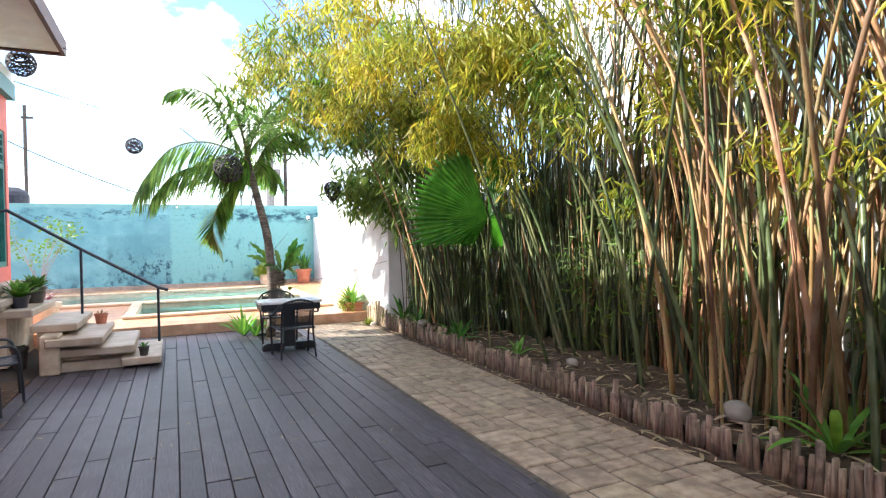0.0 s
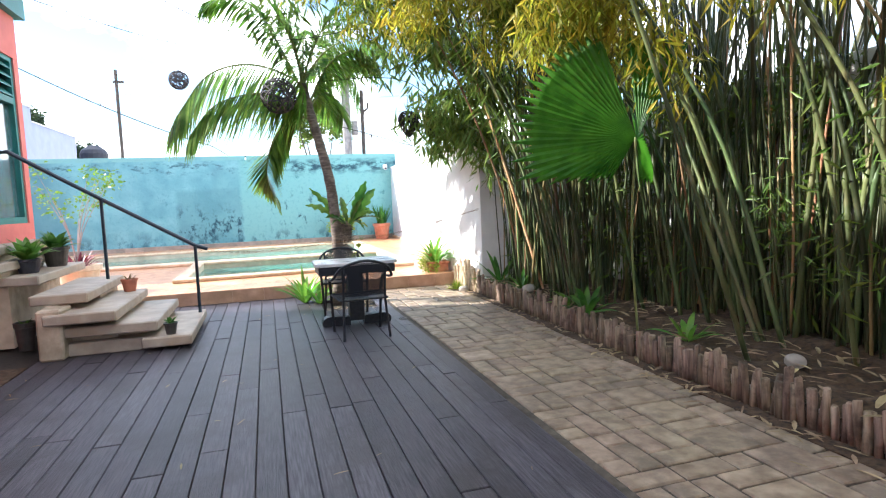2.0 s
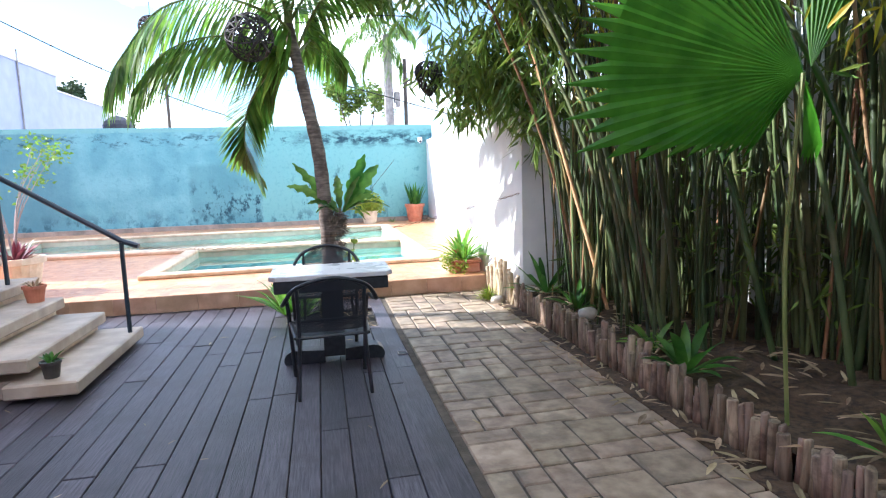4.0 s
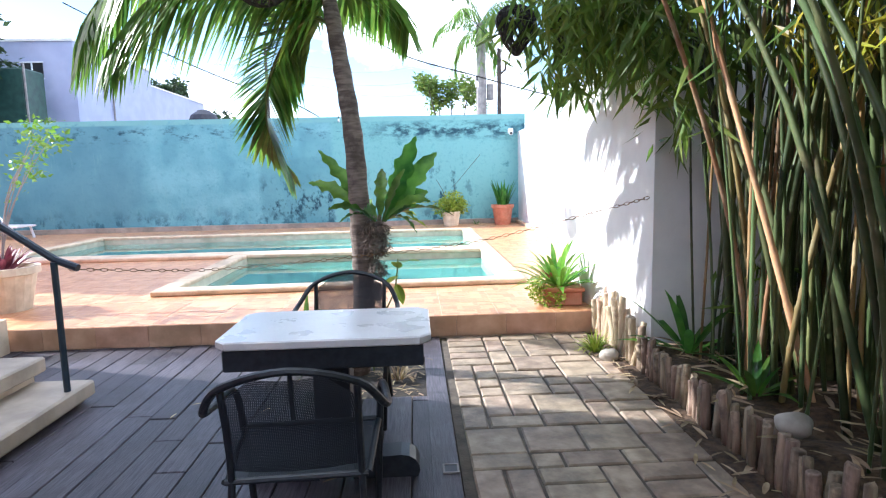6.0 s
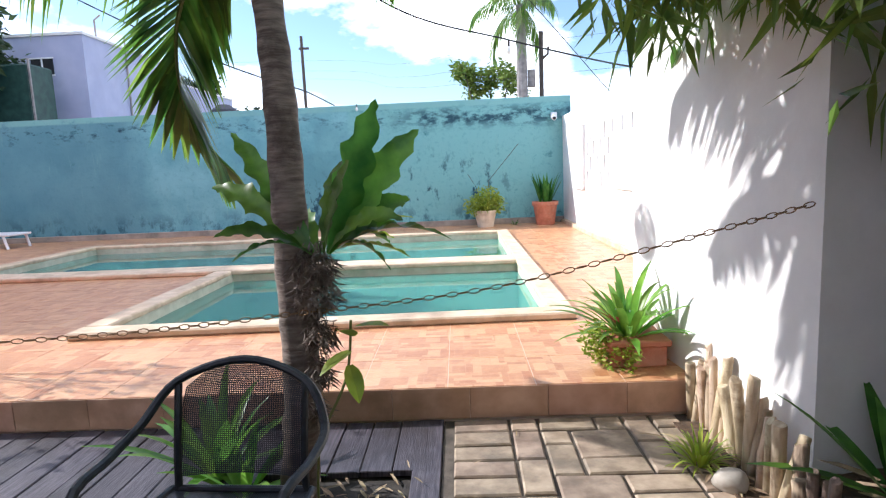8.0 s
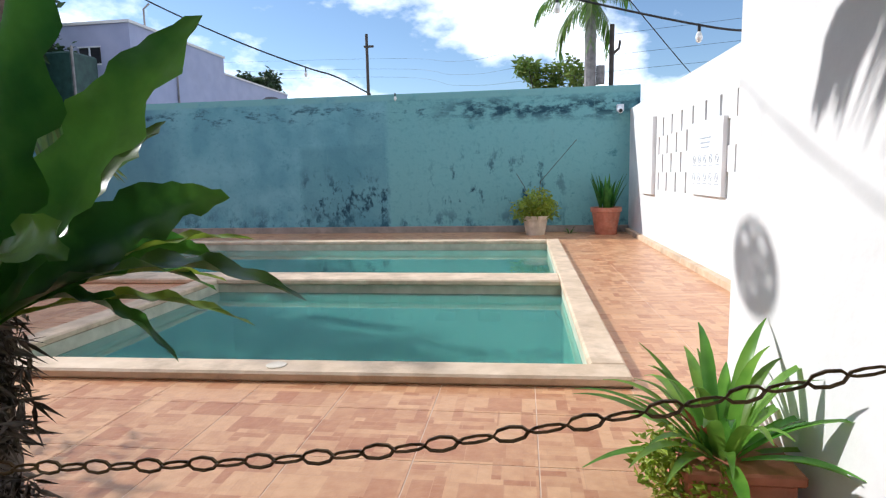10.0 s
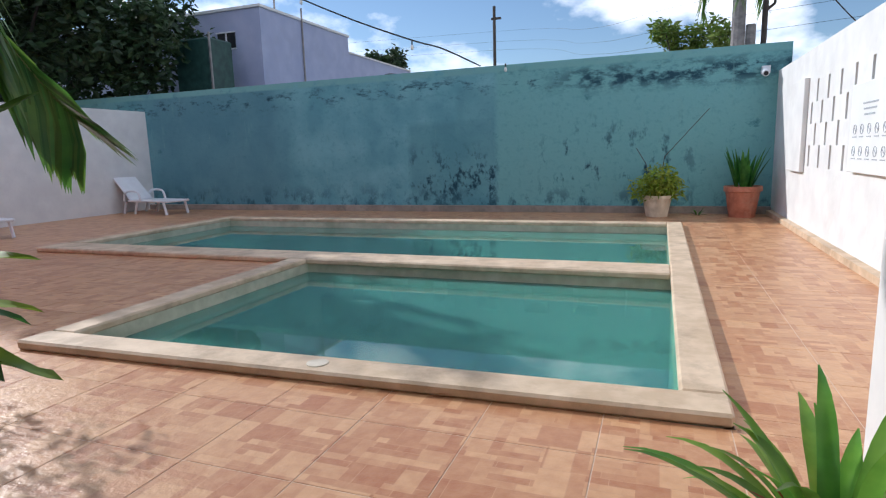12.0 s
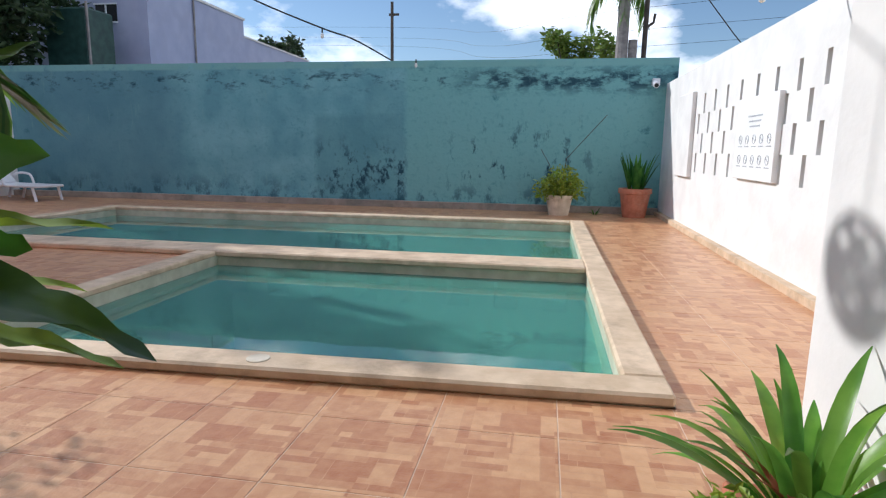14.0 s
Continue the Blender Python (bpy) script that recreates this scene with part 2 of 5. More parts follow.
def mesh_panel_material():
    """Black expanded-metal mesh with real holes."""
    m = bpy.data.materials.new("expanded_metal_mesh")
    m.use_nodes = True
    nt = m.node_tree
    n = nt.nodes
    b = n["Principled BSDF"]
    b.inputs["Base Color"].default_value = (0.015, 0.02, 0.028, 1)
    b.inputs["Roughness"].default_value = 0.45
    tc = n.new("ShaderNodeTexCoord")
    vor = n.new("ShaderNodeTexVoronoi")
    vor.inputs["Scale"].default_value = 130
    vor.inputs["Randomness"].default_value = 0.0
    gt = n.new("ShaderNodeMath")
    gt.operation = "LESS_THAN"
    gt.inputs[1].default_value = 0.25
    link(nt, tc.outputs["UV"], vor.inputs["Vector"])
    link(nt, vor.outputs["Distance"], gt.inputs[0])
    tr = n.new("ShaderNodeBsdfTransparent")
    ms = n.new("ShaderNodeMixShader")
    link(nt, gt.outputs[0], ms.inputs[0])
    link(nt, b.outputs[0], ms.inputs[1])
    link(nt, tr.outputs[0], ms.inputs[2])
    link(nt, ms.outputs[0], n["Material Output"].inputs["Surface"])
    return m


M_mesh = mesh_panel_material()


def blue_wall_material():
    """Turquoise limewash with repainted patches, black mould along the top and damp at the foot."""
    m = material("turquoise_limewash", (0.125, 0.33, 0.385), (0.205, 0.45, 0.495), 0.85, 1.6, 0.5, 18)
    nt = m.node_tree
    n = nt.nodes
    b = n["Principled BSDF"]
    col = b.inputs["Base Color"].links[0].from_socket
    geo = n.new("ShaderNodeNewGeometry")
    sep = n.new("ShaderNodeSeparateXYZ")
    link(nt, geo.outputs["Position"], sep.inputs[0])

    def math_node(op, a, bb):
        k = n.new("ShaderNodeMath")
        k.operation = op
        k.use_clamp = op in ("MULTIPLY", "SUBTRACT", "ADD")
        for i, v in enumerate((a, bb)):
            if isinstance(v, (int, float)):
                k.inputs[i].default_value = v
            else:
                link(nt, v, k.inputs[i])
        return k.outputs[0]

    def band(axis, a, bb, soft=0.06):
        def ramp(lo, hi):
            r = n.new("ShaderNodeMapRange")
            r.inputs[1].default_value, r.inputs[2].default_value = lo, hi
            link(nt, sep.outputs[axis], r.inputs[0])
            return r.outputs[0]
        return math_node("MULTIPLY", ramp(a - soft, a + soft), ramp(bb + soft, bb - soft))

    def noisy(scale, lo, hi, stretch=(1, 1, 1), detail=10, rough=0.7):
        mp = n.new("ShaderNodeMapping")
        mp.inputs["Scale"].default_value = stretch
        link(nt, geo.outputs["Position"], mp.inputs["Vector"])
        z = n.new("ShaderNodeTexNoise")
        z.inputs["Scale"].default_value, z.inputs["Detail"].default_value, z.inputs["Roughness"].default_value = scale, detail, rough
        link(nt, mp.outputs["Vector"], z.inputs["Vector"])
        r = n.new("ShaderNodeMapRange")
        r.inputs[1].default_value, r.inputs[2].default_value = lo, hi
        link(nt, z.outputs["Fac"], r.inputs[0])
        return r.outputs[0]

    def paint(mask, colour):
        nonlocal col
        mx = n.new("ShaderNodeMixRGB")
        mx.inputs[2].default_value = (*colour, 1)
        link(nt, mask, mx.inputs[0])
        link(nt, col, mx.inputs[1])
        col = mx.outputs["Color"]

    # repainted fields
    paint(math_node("MULTIPLY", band(0, -1.9, -0.05), math_node("MULTIPLY", band(2, 0.1, 1.95), 0.45)), (0.075, 0.225, 0.26))
    paint(math_node("MULTIPLY", math_node("MULTIPLY", band(0, -0.85, -0.05), 0.4), band(2, 1.9, 2.6)), (0.09, 0.25, 0.29))
    paint(math_node("MULTIPLY", band(0, -0.05, 4.9), band(2, 0.1, 3.0)), (0.18, 0.42, 0.43))
    paint(math_node("MULTIPLY", band(0, -8.9, -4.9, 0.4), math_node("MULTIPLY", band(2, 0.1, 3.0), 0.6)), (0.072, 0.195, 0.255))
    # mould and damp
    dark = (0.012, 0.06, 0.09)
    paint(math_node("MULTIPLY", band(2, 2.45, 2.78, 0.14), noisy(2.6, 0.52, 0.62, (1, 1, 2.2))), dark)
    paint(math_node("MULTIPLY", math_node("MULTIPLY", band(0, 1.2, 4.9, 0.5), band(2, 2.4, 2.78, 0.12)), noisy(3.2, 0.44, 0.56, (0.8, 1, 1.6))), dark)
    paint(math_node("MULTIPLY", band(2, 0.1, 0.5, 0.3), noisy(3.4, 0.5, 0.6, (1, 1, 0.7))), dark)
    paint(math_node("MULTIPLY", math_node("MULTIPLY", band(0, -1.9, -0.05), band(2, 0.3, 1.3, 0.3)), noisy(5.0, 0.52, 0.6, (1.2, 1, 0.8))), dark)
    paint(math_node("MULTIPLY", math_node("MULTIPLY", band(0, 0.9, 3.4, 0.4), band(2, 0.3, 1.7, 0.4)), noisy(3.0, 0.55, 0.63, (1.4, 1, 0.7))), dark)
    paint(math_node("MULTIPLY", noisy(2.1, 0.62, 0.7), 0.8), (0.03, 0.16, 0.19))
    paint(math_node("MULTIPLY", noisy(4.5, 0.6, 0.72, (1.5, 1, 0.25)), 0.55), (0.2, 0.41, 0.4))
    paint(math_node("MULTIPLY", noisy(9.0, 0.52, 0.7), 0.35), (0.06, 0.2, 0.24))
    # paler limewash left along the top edge
    paint(math_node("MULTIPLY", band(2, 2.84, 3.2, 0.02), noisy(3.0, 0.35, 0.5)), (0.2, 0.43, 0.43))
    link(nt, col, b.inputs["Base Color"])
    return m


M_blue = blue_wall_material()


def tile_material():
    """Porcelain tile printed with a patchwork of sandstone blocks."""
    m = material("patchwork_tile", (0.38, 0.16, 0.075), (0.66, 0.4, 0.23), 0.36, 16, 0.3, 45)
    nt = m.node_tree
    n = nt.nodes
    b = n["Principled BSDF"]
    geo = n.new("ShaderNodeNewGeometry")
    base = b.inputs["Base Color"].links[0].from_socket
    cols = []
    for w, h, turn, off in ((0.17, 0.17, 0, 0.055), (0.17, 0.085, 90, 0.31), (0.17, 0.0425, 0, 0.12)):
        mp = n.new("ShaderNodeMapping")
        mp.inputs["Rotation"].default_value = (0, 0, radians(turn))
        mp.inputs["Location"].default_value = (off, off * 0.7, 0)
        link(nt, geo.outputs["Position"], mp.inputs["Vector"])
        br = n.new("ShaderNodeTexBrick")
        br.inputs["Color1"].default_value = (0.41, 0.155, 0.063, 1)
        br.inputs["Color2"].default_value = (0.68, 0.395, 0.205, 1)
        br.inputs["Mortar"].default_value = (0.56, 0.31, 0.165, 1)
        br.inputs["Scale"].default_value = 1
        br.inputs["Brick Width"].default_value, br.inputs["Row Height"].default_value = w, h
        br.inputs["Mortar Size"].default_value = 0.0016
        br.offset, br.squash, br.squash_frequency = 0.37, 0.6, 3
        link(nt, mp.outputs["Vector"], br.inputs["Vector"])
        cols.append(br.outputs["Color"])
    ck = n.new("ShaderNodeTexNoise")
    ck.noise_dimensions = "2D"
    ck.inputs["Scale"].default_value, ck.inputs["Detail"].default_value = 5.3, 0
    sn = n.new("ShaderNodeVectorMath")
    sn.operation = "SNAP"
    sn.inputs[1].default_value = (0.17, 0.17, 1)
    link(nt, geo.outputs["Position"], sn.inputs[0])
    link(nt, sn.outputs[0], ck.inputs["Vector"])
    st = n.new("ShaderNodeMath")
    st.operation = "GREATER_THAN"
    st.inputs[1].default_value = 0.5
    link(nt, ck.outputs["Fac"], st.inputs[0])
    mx = n.new("ShaderNodeMixRGB")
    link(nt, st.outputs[0], mx.inputs[0])
    link(nt, cols[0], mx.inputs[1])
    link(nt, cols[1], mx.inputs[2])
    s3 = n.new("ShaderNodeMath")
    s3.operation = "GREATER_THAN"
    s3.inputs[1].default_value = 0.6
    link(nt, ck.outputs["Fac"], s3.inputs[0])
    m3 = n.new("ShaderNodeMixRGB")
    link(nt, s3.outputs[0], m3.inputs[0])
    link(nt, mx.outputs[0], m3.inputs[1])
    link(nt, cols[2], m3.inputs[2])
    m2 = n.new("ShaderNodeMixRGB")
    m2.inputs[0].default_value = 0.27
    link(nt, m3.outputs[0], m2.inputs[1])
    link(nt, base, m2.inputs[2])
    link(nt, m2.outputs[0], b.inputs["Base Color"])
    return m


M_tile = tile_material()


# ---- building helpers ----
def mesh_of(name, bm, mat):
    me = bpy.data.meshes.new(name)
    bm.to_mesh(me)
    bm.free()
    me.materials.append(mat)
    return me


def part(name, bm, mat, parent, label="", smooth=False):
    me = bm if isinstance(bm, bpy.types.Mesh) else mesh_of(name, bm, mat)
    if smooth:
        me.polygons.foreach_set("use_smooth", [True] * len(me.polygons))
    ob = new(name, me)
    if parent:
        ob.parent = parent
    if label:
        ob["label"] = label
    return ob


def thing(name, label, category, at=(0, 0, 0), turn=0.0, group="", kind=""):
    ob = new(name)
    ob.empty_display_size = 0.1
    ob.matrix_world = pose(*at, 0, 0, turn)
    return tagged(ob, label, category, group, kind)


def structure(name, bm, mat, label, category):
    return tagged(part(name, bm, mat, None), label, category, kind="structure")


def box(bm, x0, x1, y0, y1, z0, z1, bevel=0.0):
    vs = [bm.verts.new((x, y, z)) for x in (x0, x1) for y in (y0, y1) for z in (z0, z1)]
    fs = [bm.faces.new([vs[i] for i in q]) for q in ((0, 1, 3, 2), (4, 6, 7, 5), (0, 4, 5, 1), (2, 3, 7, 6), (0, 2, 6, 4), (1, 5, 7, 3))]
    if bevel:
        es = list({e for f in fs for e in f.edges})
        bmesh.ops.bevel(bm, geom=es, offset=bevel, segments=1, affect="EDGES", profile=0.5)
    return bm


def boxes(*rows):
    bm = bmesh.new()
    for r in rows:
        box(bm, *r)
    return bm


def tube(bm, pts, radii, seg=8, caps=True):
    pts = [Vector(p) for p in pts]
    if isinstance(radii, (int, float)):
        radii = [radii] * len(pts)
    rings = []
    side = None
    for i, p in enumerate(pts):
        d = (pts[min(i + 1, len(pts) - 1)] - pts[max(i - 1, 0)]).normalized()
        if side is None:
            side = d.orthogonal().normalized()
        side = (side - d * side.dot(d)).normalized()
        up = d.cross(side)
        rings.append([bm.verts.new(p + radii[i] * (math.cos(a) * side + math.sin(a) * up)) for a in (2 * math.pi * k / seg for k in range(seg))])
    for a, b in zip(rings, rings[1:]):
        for k in range(seg):
            bm.faces.new((a[k], a[(k + 1) % seg], b[(k + 1) % seg], b[k]))
    if caps:
        bm.faces.new(rings[0][::-1])
        bm.faces.new(rings[-1])
    return bm


def lathe(bm, profile, seg=20, at=(0, 0, 0)):
    rings = [[bm.verts.new((at[0] + r * math.cos(2 * math.pi * k / seg), at[1] + r * math.sin(2 * math.pi * k / seg), at[2] + z)) for k in range(seg)] for r, z in profile]
    for a, b in zip(rings, rings[1:]):
        for k in range(seg):
            bm.faces.new((a[k], a[(k + 1) % seg], b[(k + 1) % seg], b[k]))
    bm.faces.new(rings[0][::-1])
    bm.faces.new(rings[-1])
    return bm


def smooth_path(pts, n=6):
    pts = [Vector(p) for p in pts]
    out = []
    for i in range(len(pts) - 1):
        p0, p1, p2, p3 = pts[max(i - 1, 0)], pts[i], pts[i + 1], pts[min(i + 2, len(pts) - 1)]
        for k in range(n):
            t = k / n
            out.append(0.5 * (2 * p1 + (p2 - p0) * t + (2 * p0 - 5 * p1 + 4 * p2 - p3) * t * t + (3 * p1 - p0 - 3 * p2 + p3) * t ** 3))
    out.append(pts[-1])
    return out


def blade(bm, base, yaw, elev, length, width, droop=0.8, segs=5, wave=0.0, fold=0.25, point=0.12, rng=random, tip=0.0, foot=0.35, freq=17):
    """A strap leaf that rises at elev and bends over by droop radians; two halves folded along the midrib."""
    p = Vector(base)
    rows = []
    for i in range(segs + 1):
        t = i / segs
        e = elev - droop * t * t
        d = Vector((math.cos(yaw) * math.cos(e), math.sin(yaw) * math.cos(e), math.sin(e)))
        s = Vector((-math.sin(yaw), math.cos(yaw), 0))
        up = s.cross(d) * -1
        w = width * 0.5 * max(0.02, (min(1, foot + t * (1.35 - foot) * 2.2 if foot < 0.3 else foot + t * 3.0)) * (1 - max(0, (t - 0.55) / 0.45) ** 1.6 * (1 - point * 0)))
        if i == segs:
            w = max(width * tip, 0.002)
        wob = wave * 2 * w * math.sin(t * freq + yaw * 3)
        rows.append((bm.verts.new(p - s * w + up * (fold * w + wob)), bm.verts.new(p), bm.verts.new(p + s * w + up * (fold * w - wob))))
        p = p + d * (length / segs)
    for a, b in zip(rows, rows[1:]):
        bm.faces.new((a[0], a[1], b[1], b[0]))
        bm.faces.new((a[1], a[2], b[2], b[1]))


def rosette(bm, n, length, width, lo, hi, droop, at=(0, 0, 0), seed=1, wave=0.0, segs=5, fold=0.25, spread=0.03):
    rng = random.Random(seed)
    for i in range(n):
        yaw = i * 2.39996 + rng.uniform(-0.3, 0.3)
        k = (i + 0.5) / n
        e = lo + (hi - lo) * k + rng.uniform(-0.12, 0.12)
        blade(bm, (at[0] + spread * math.cos(yaw), at[1] + spread * math.sin(yaw), at[2]), yaw, e, length * rng.uniform(0.75, 1.1) * (1 - 0.15 * k), width * rng.uniform(0.8, 1.15), droop * rng.uniform(0.6, 1.3), segs, wave, fold)
    return bm


def leaf_cloud(centres, count, size, seed, aspect=0.3, down=0.3, flat=False):
    """Many small separate leaves in one mesh, strewn round the centres (x, y, z, radius)."""
    rng = np.random.default_rng(seed)
    c = np.array(centres, float)
    pick = rng.choice(len(c), count, p=c[:, 3] ** 2 / (c[:, 3] ** 2).sum())
    off = rng.normal(0, 1, (count, 3))
    off *= (rng.uniform(0.15, 1, count) ** 0.6 / np.linalg.norm(off, axis=1))[:, None]
    p = c[pick, :3] + off * c[pick, 3][:, None]
    d = rng.normal(0, 1, (count, 3))
    d[:, 2] = d[:, 2] * 0.5 - down * 2
    d /= np.linalg.norm(d, axis=1)[:, None]
    s = np.cross(d, rng.normal(0, 1, (count, 3)))
    s /= np.linalg.norm(s, axis=1)[:, None] + 1e-9
    up = np.cross(s, d)
    ln = size * rng.uniform(0.6, 1.3, count)[:, None]
    w = ln * aspect * 0.5
    v = np.stack([p, p + d * ln * 0.35 + s * w + up * w * 0.3, p + d * ln, p + d * ln * 0.35 - s * w + up * w * 0.3], 1).reshape(-1, 3)
    k = np.arange(count)[:, None] * 4
    f = np.concatenate([k + np.array([0, 1, 2]), k + np.array([0, 2, 3])], 1).reshape(-1, 3)
    me = bpy.data.meshes.new("leaves")
    me.from_pydata(v.tolist(), [], f.tolist())
    return me


# ---- ground, deck, paving ----
structure("ground", boxes((-400, 400, -400, 400, -1.7, -1.5)), M_ground, "dry bare earth round the walled yard", "ground")
structure("deck_bed", boxes((-2.4, 2.2, -4.0, 12.34, -0.12, -0.04)), M_gap, "dark bed under the deck boards", "floor")
deck = thing("deck", "weathered dark brown timber deck of long boards", "floor", kind="structure")
structure("paving_bed", boxes((2.2, 3.62, -4.0, 12.34, -0.12, -0.012)), M_grout, "mortar bed between the paving stones", "pavement")
pavement = thing("pavement", "grey-brown stamped stone paving laid in random courses", "pavement", kind="structure")
structure("side_path", boxes((-2.4, -1.58, -4.0, 9.5, -0.12, -0.004)), M_soil, "bare littered soil strip beside the house", "ground")


def soil_bed():
    bm = bmesh.new()
    nx, ny = 16, 120
    g = [[bm.verts.new((3.64 + 1.78 * i / nx, -4 + 15.42 * j / ny, 0.13 + 0.07 * noise.noise((i * 0.35, j * 0.3, 0)) + 0.03 * noise.noise((i * 1.3, j * 1.1, 5)) + 0.05 * i / nx)) for i in range(nx + 1)] for j in range(ny + 1)]
    for j in range(ny):
        for i in range(nx):
            bm.faces.new((g[j][i], g[j][i + 1], g[j + 1][i + 1], g[j + 1][i]))
    return bm


structure("planting_bed", soil_bed(), M_soil, "brown bark-covered soil bed under the bamboo", "ground")
structure("soil_strip", boxes((3.46, 3.66, -4.0, 12.2, -0.1, 0.008)), M_soil, "narrow soil strip along the paving", "ground")

# ---- walls ----
WALL_Y, WALL_TOP = 22.32, 2.965
structure("wall_north", boxes((-16, 4.88, WALL_Y, WALL_Y + 0.2, -1.5, WALL_TOP)), M_blue, "tall turquoise limewashed wall with black mould stains", "wall")
structure("wall_plinth", boxes((-8.9, 4.68, WALL_Y - 0.16, WALL_Y - 0.002, 0.18, 0.31)), M_plinth, "low grey cement plinth along the turquoise wall", "trim")
structure("wall_west", boxes((-9.1, -8.9, 11.0, WALL_Y, -1.5, 2.56)), M_white, "white plastered boundary wall", "wall")
pier = boxes((3.74, 5.6, 11.42, 13.27, -1.5, 2.25))
for v in pier.verts:
    if v.co.x < 4 and v.co.y > 13:
        v.co.x = 3.56
structure("wall_pier", pier, M_white, "thick white plastered wall pier", "wall")
structure("wall_east", boxes((5.4, 5.6, -6.0, 11.4, -1.5, 2.5)), M_white, "pale plastered wall behind the bamboo", "wall")
structure("wall_south", boxes((-2.4, 5.6, -6.2, -6.0, -1.5, 2.5)), M_white, "white plastered wall behind the deck", "wall")


def lattice_wall():
    """White wall pierced by staggered upright slots."""
    bm = bmesh.new()
    x0, x1 = 4.7, 4.92
    y0, y1, z0, row = 15.9, 20.05, 1.05, 0.265
    box(bm, x0, x1, 13.27, 22.32, -1.5, z0)
    box(bm, x0, x1, 13.27, 22.32, z0 + 4 * row, 2.52)
    box(bm, x0, x1, 13.27, y0, z0, z0 + 4 * row)
    box(bm, x0, x1, y1, 22.32, z0, z0 + 4 * row)
    for r in range(4):
        z = z0 + r * row
        y = y0
        k = 0.24 if r % 2 else 0.0
        while y < y1:
            e = min(y1, y + 0.42 - (k if y == y0 else 0))
            box(bm, x0, x1, y, e, z, z + row)
            y = e + 0.08
    return bm


structure("wall_lattice", lattice_wall(), M_white, "white plastered wall pierced by rows of upright slots", "wall")
structure("lattice_plinth", boxes((4.61, 4.7, 13.27, 22.15, 0.19, 0.26)), M_coping, "low stone plinth along the pierced wall", "trim")

# ---- platform and pools ----
PLAT = 0.19
PX0, PX1, PY0, PY1 = -8.9, 4.7, 12.35, 22.32
COP = dict(big=(-5.0, 3.26, 16.62, 20.42), small=(-0.9, 3.26, 13.75, 16.62))
REGIONS = [(PX0, PX1, 12.35, 13.75), (PX0, -0.9, 13.75, 16.62), (3.26, PX1, 13.75, 20.42), (PX0, -5.0, 16.62, 20.42), (PX0, PX1, 20.42, PY1)]
structure("platform", boxes(*[(a, b, c + (0.012 if c == 12.35 else 0), d, -1.2, PLAT - 0.002) for a, b, c, d in REGIONS]), M_tilegrout, "raised pool terrace under its tiles", "floor")
def skew(bm):
    """The near edge of the small pool runs slightly out of square."""
    for v in bm.verts:
        if v.co.y < 14.2:
            v.co.y -= 0.13 * (3.26 - v.co.x) / 4.16
    return bm


IN_S, IN_B, WATER = (-0.70, 3.06, 13.97, 16.64), (-4.78, 3.06, 17.05, 20.2), 0.095
bm = bmesh.new()
for a, b, c, d in (IN_S, IN_B):
    box(bm, a - 0.2, b + 0.2, c - 0.2, d + 0.2, -1.3, -1.2)
structure("pool_floor", bm, M_basin, "turquoise plastered pool bottom", "pool")
bm = bmesh.new()
for a, b, c, d in (IN_S, IN_B):
    far = d + 0.16
    for r in ((a - 0.16, a, c, d), (b, b + 0.16, c, d)):
        box(bm, r[0], r[1], r[2], r[3], -1.2, 0.2)
box(bm, -0.86, 3.22, 13.8, 13.97, -1.2, 0.2)
box(bm, -4.94, 3.22, 20.2, 20.38, -1.2, 0.2)
box(bm, -4.94, -0.86, 16.7, 17.05, -1.2, 0.2)
box(bm, -0.86, 3.22, 16.64, 17.05, -1.2, -0.2)
box(bm, -0.86, 3.22, 16.64, 17.05, 0.06, 0.2)
x = -0.86
while x < 3.2:
    box(bm, x, min(x + 0.24, 3.22), 16.64, 17.05, -0.2, 0.06)
    x += 0.47
box(bm, -0.7, -0.56, 13.97, 16.64, -1.2, 0.03)
box(bm, -4.78, -3.6, 17.05, 20.2, -1.2, -0.12)
structure("pool_wall", skew(bm), M_basinrim, "cream tiled pool sides with overflow gaps between the pools", "pool")
water = structure("pool_water", skew(boxes((IN_S[0], IN_S[1], IN_S[2], IN_S[3], WATER - 0.004, WATER), (IN_B[0], IN_B[1], IN_B[2], IN_B[3], WATER - 0.004, WATER))), M_water, "still turquoise pool water", "water")
water.visible_shadow = False


def coping():
    rim = thing("pool_coping", "pale limestone coping round the two pools", "trim", kind="structure")
    t0, t1 = 0.19, 0.252
    for r in ((-0.9, 3.26, 13.75, 13.98), (-0.9, -0.69, 13.98, 16.6), (3.05, 3.26, 13.98, 20.42), (-5.0, 3.05, 16.6, 17.06), (-5.0, -4.77, 17.06, 20.19), (-5.0, 3.05, 20.19, 20.42)):
        part("coping_slab", skew(box(bmesh.new(), *r, t0, t1, 0.014)), M_coping, rim)


coping()

# ---- house ----
HX, HY = -2.35, 12.35
house = thing("house", "salmon pink single-storey house with teal doors", "house", group="")
DOORS = [(10.95, 12.2), (9.4, 10.5), (6.6, 8.6)]
FL, LINT = 1.32, 3.45
prev = HY
for a, b in DOORS:
    part("wall", boxes((HX - 0.25, HX, b, prev, -1.5, 4.25)), M_pink, house)
    part("lintel", boxes((HX - 0.25, HX, a, b, LINT, 4.25)), M_pink, house)
    part("sill_wall", boxes((HX - 0.25, HX, a, b, -1.5, FL)), M_pink, house)
    prev = a
part("wall", boxes((HX - 0.25, HX, -6.2, prev, -1.5, 4.25)), M_pink, house)
part("gable_wall", boxes((-8.9, HX - 0.25, HY - 0.25, HY, -1.5, 4.25)), M_pink, house)
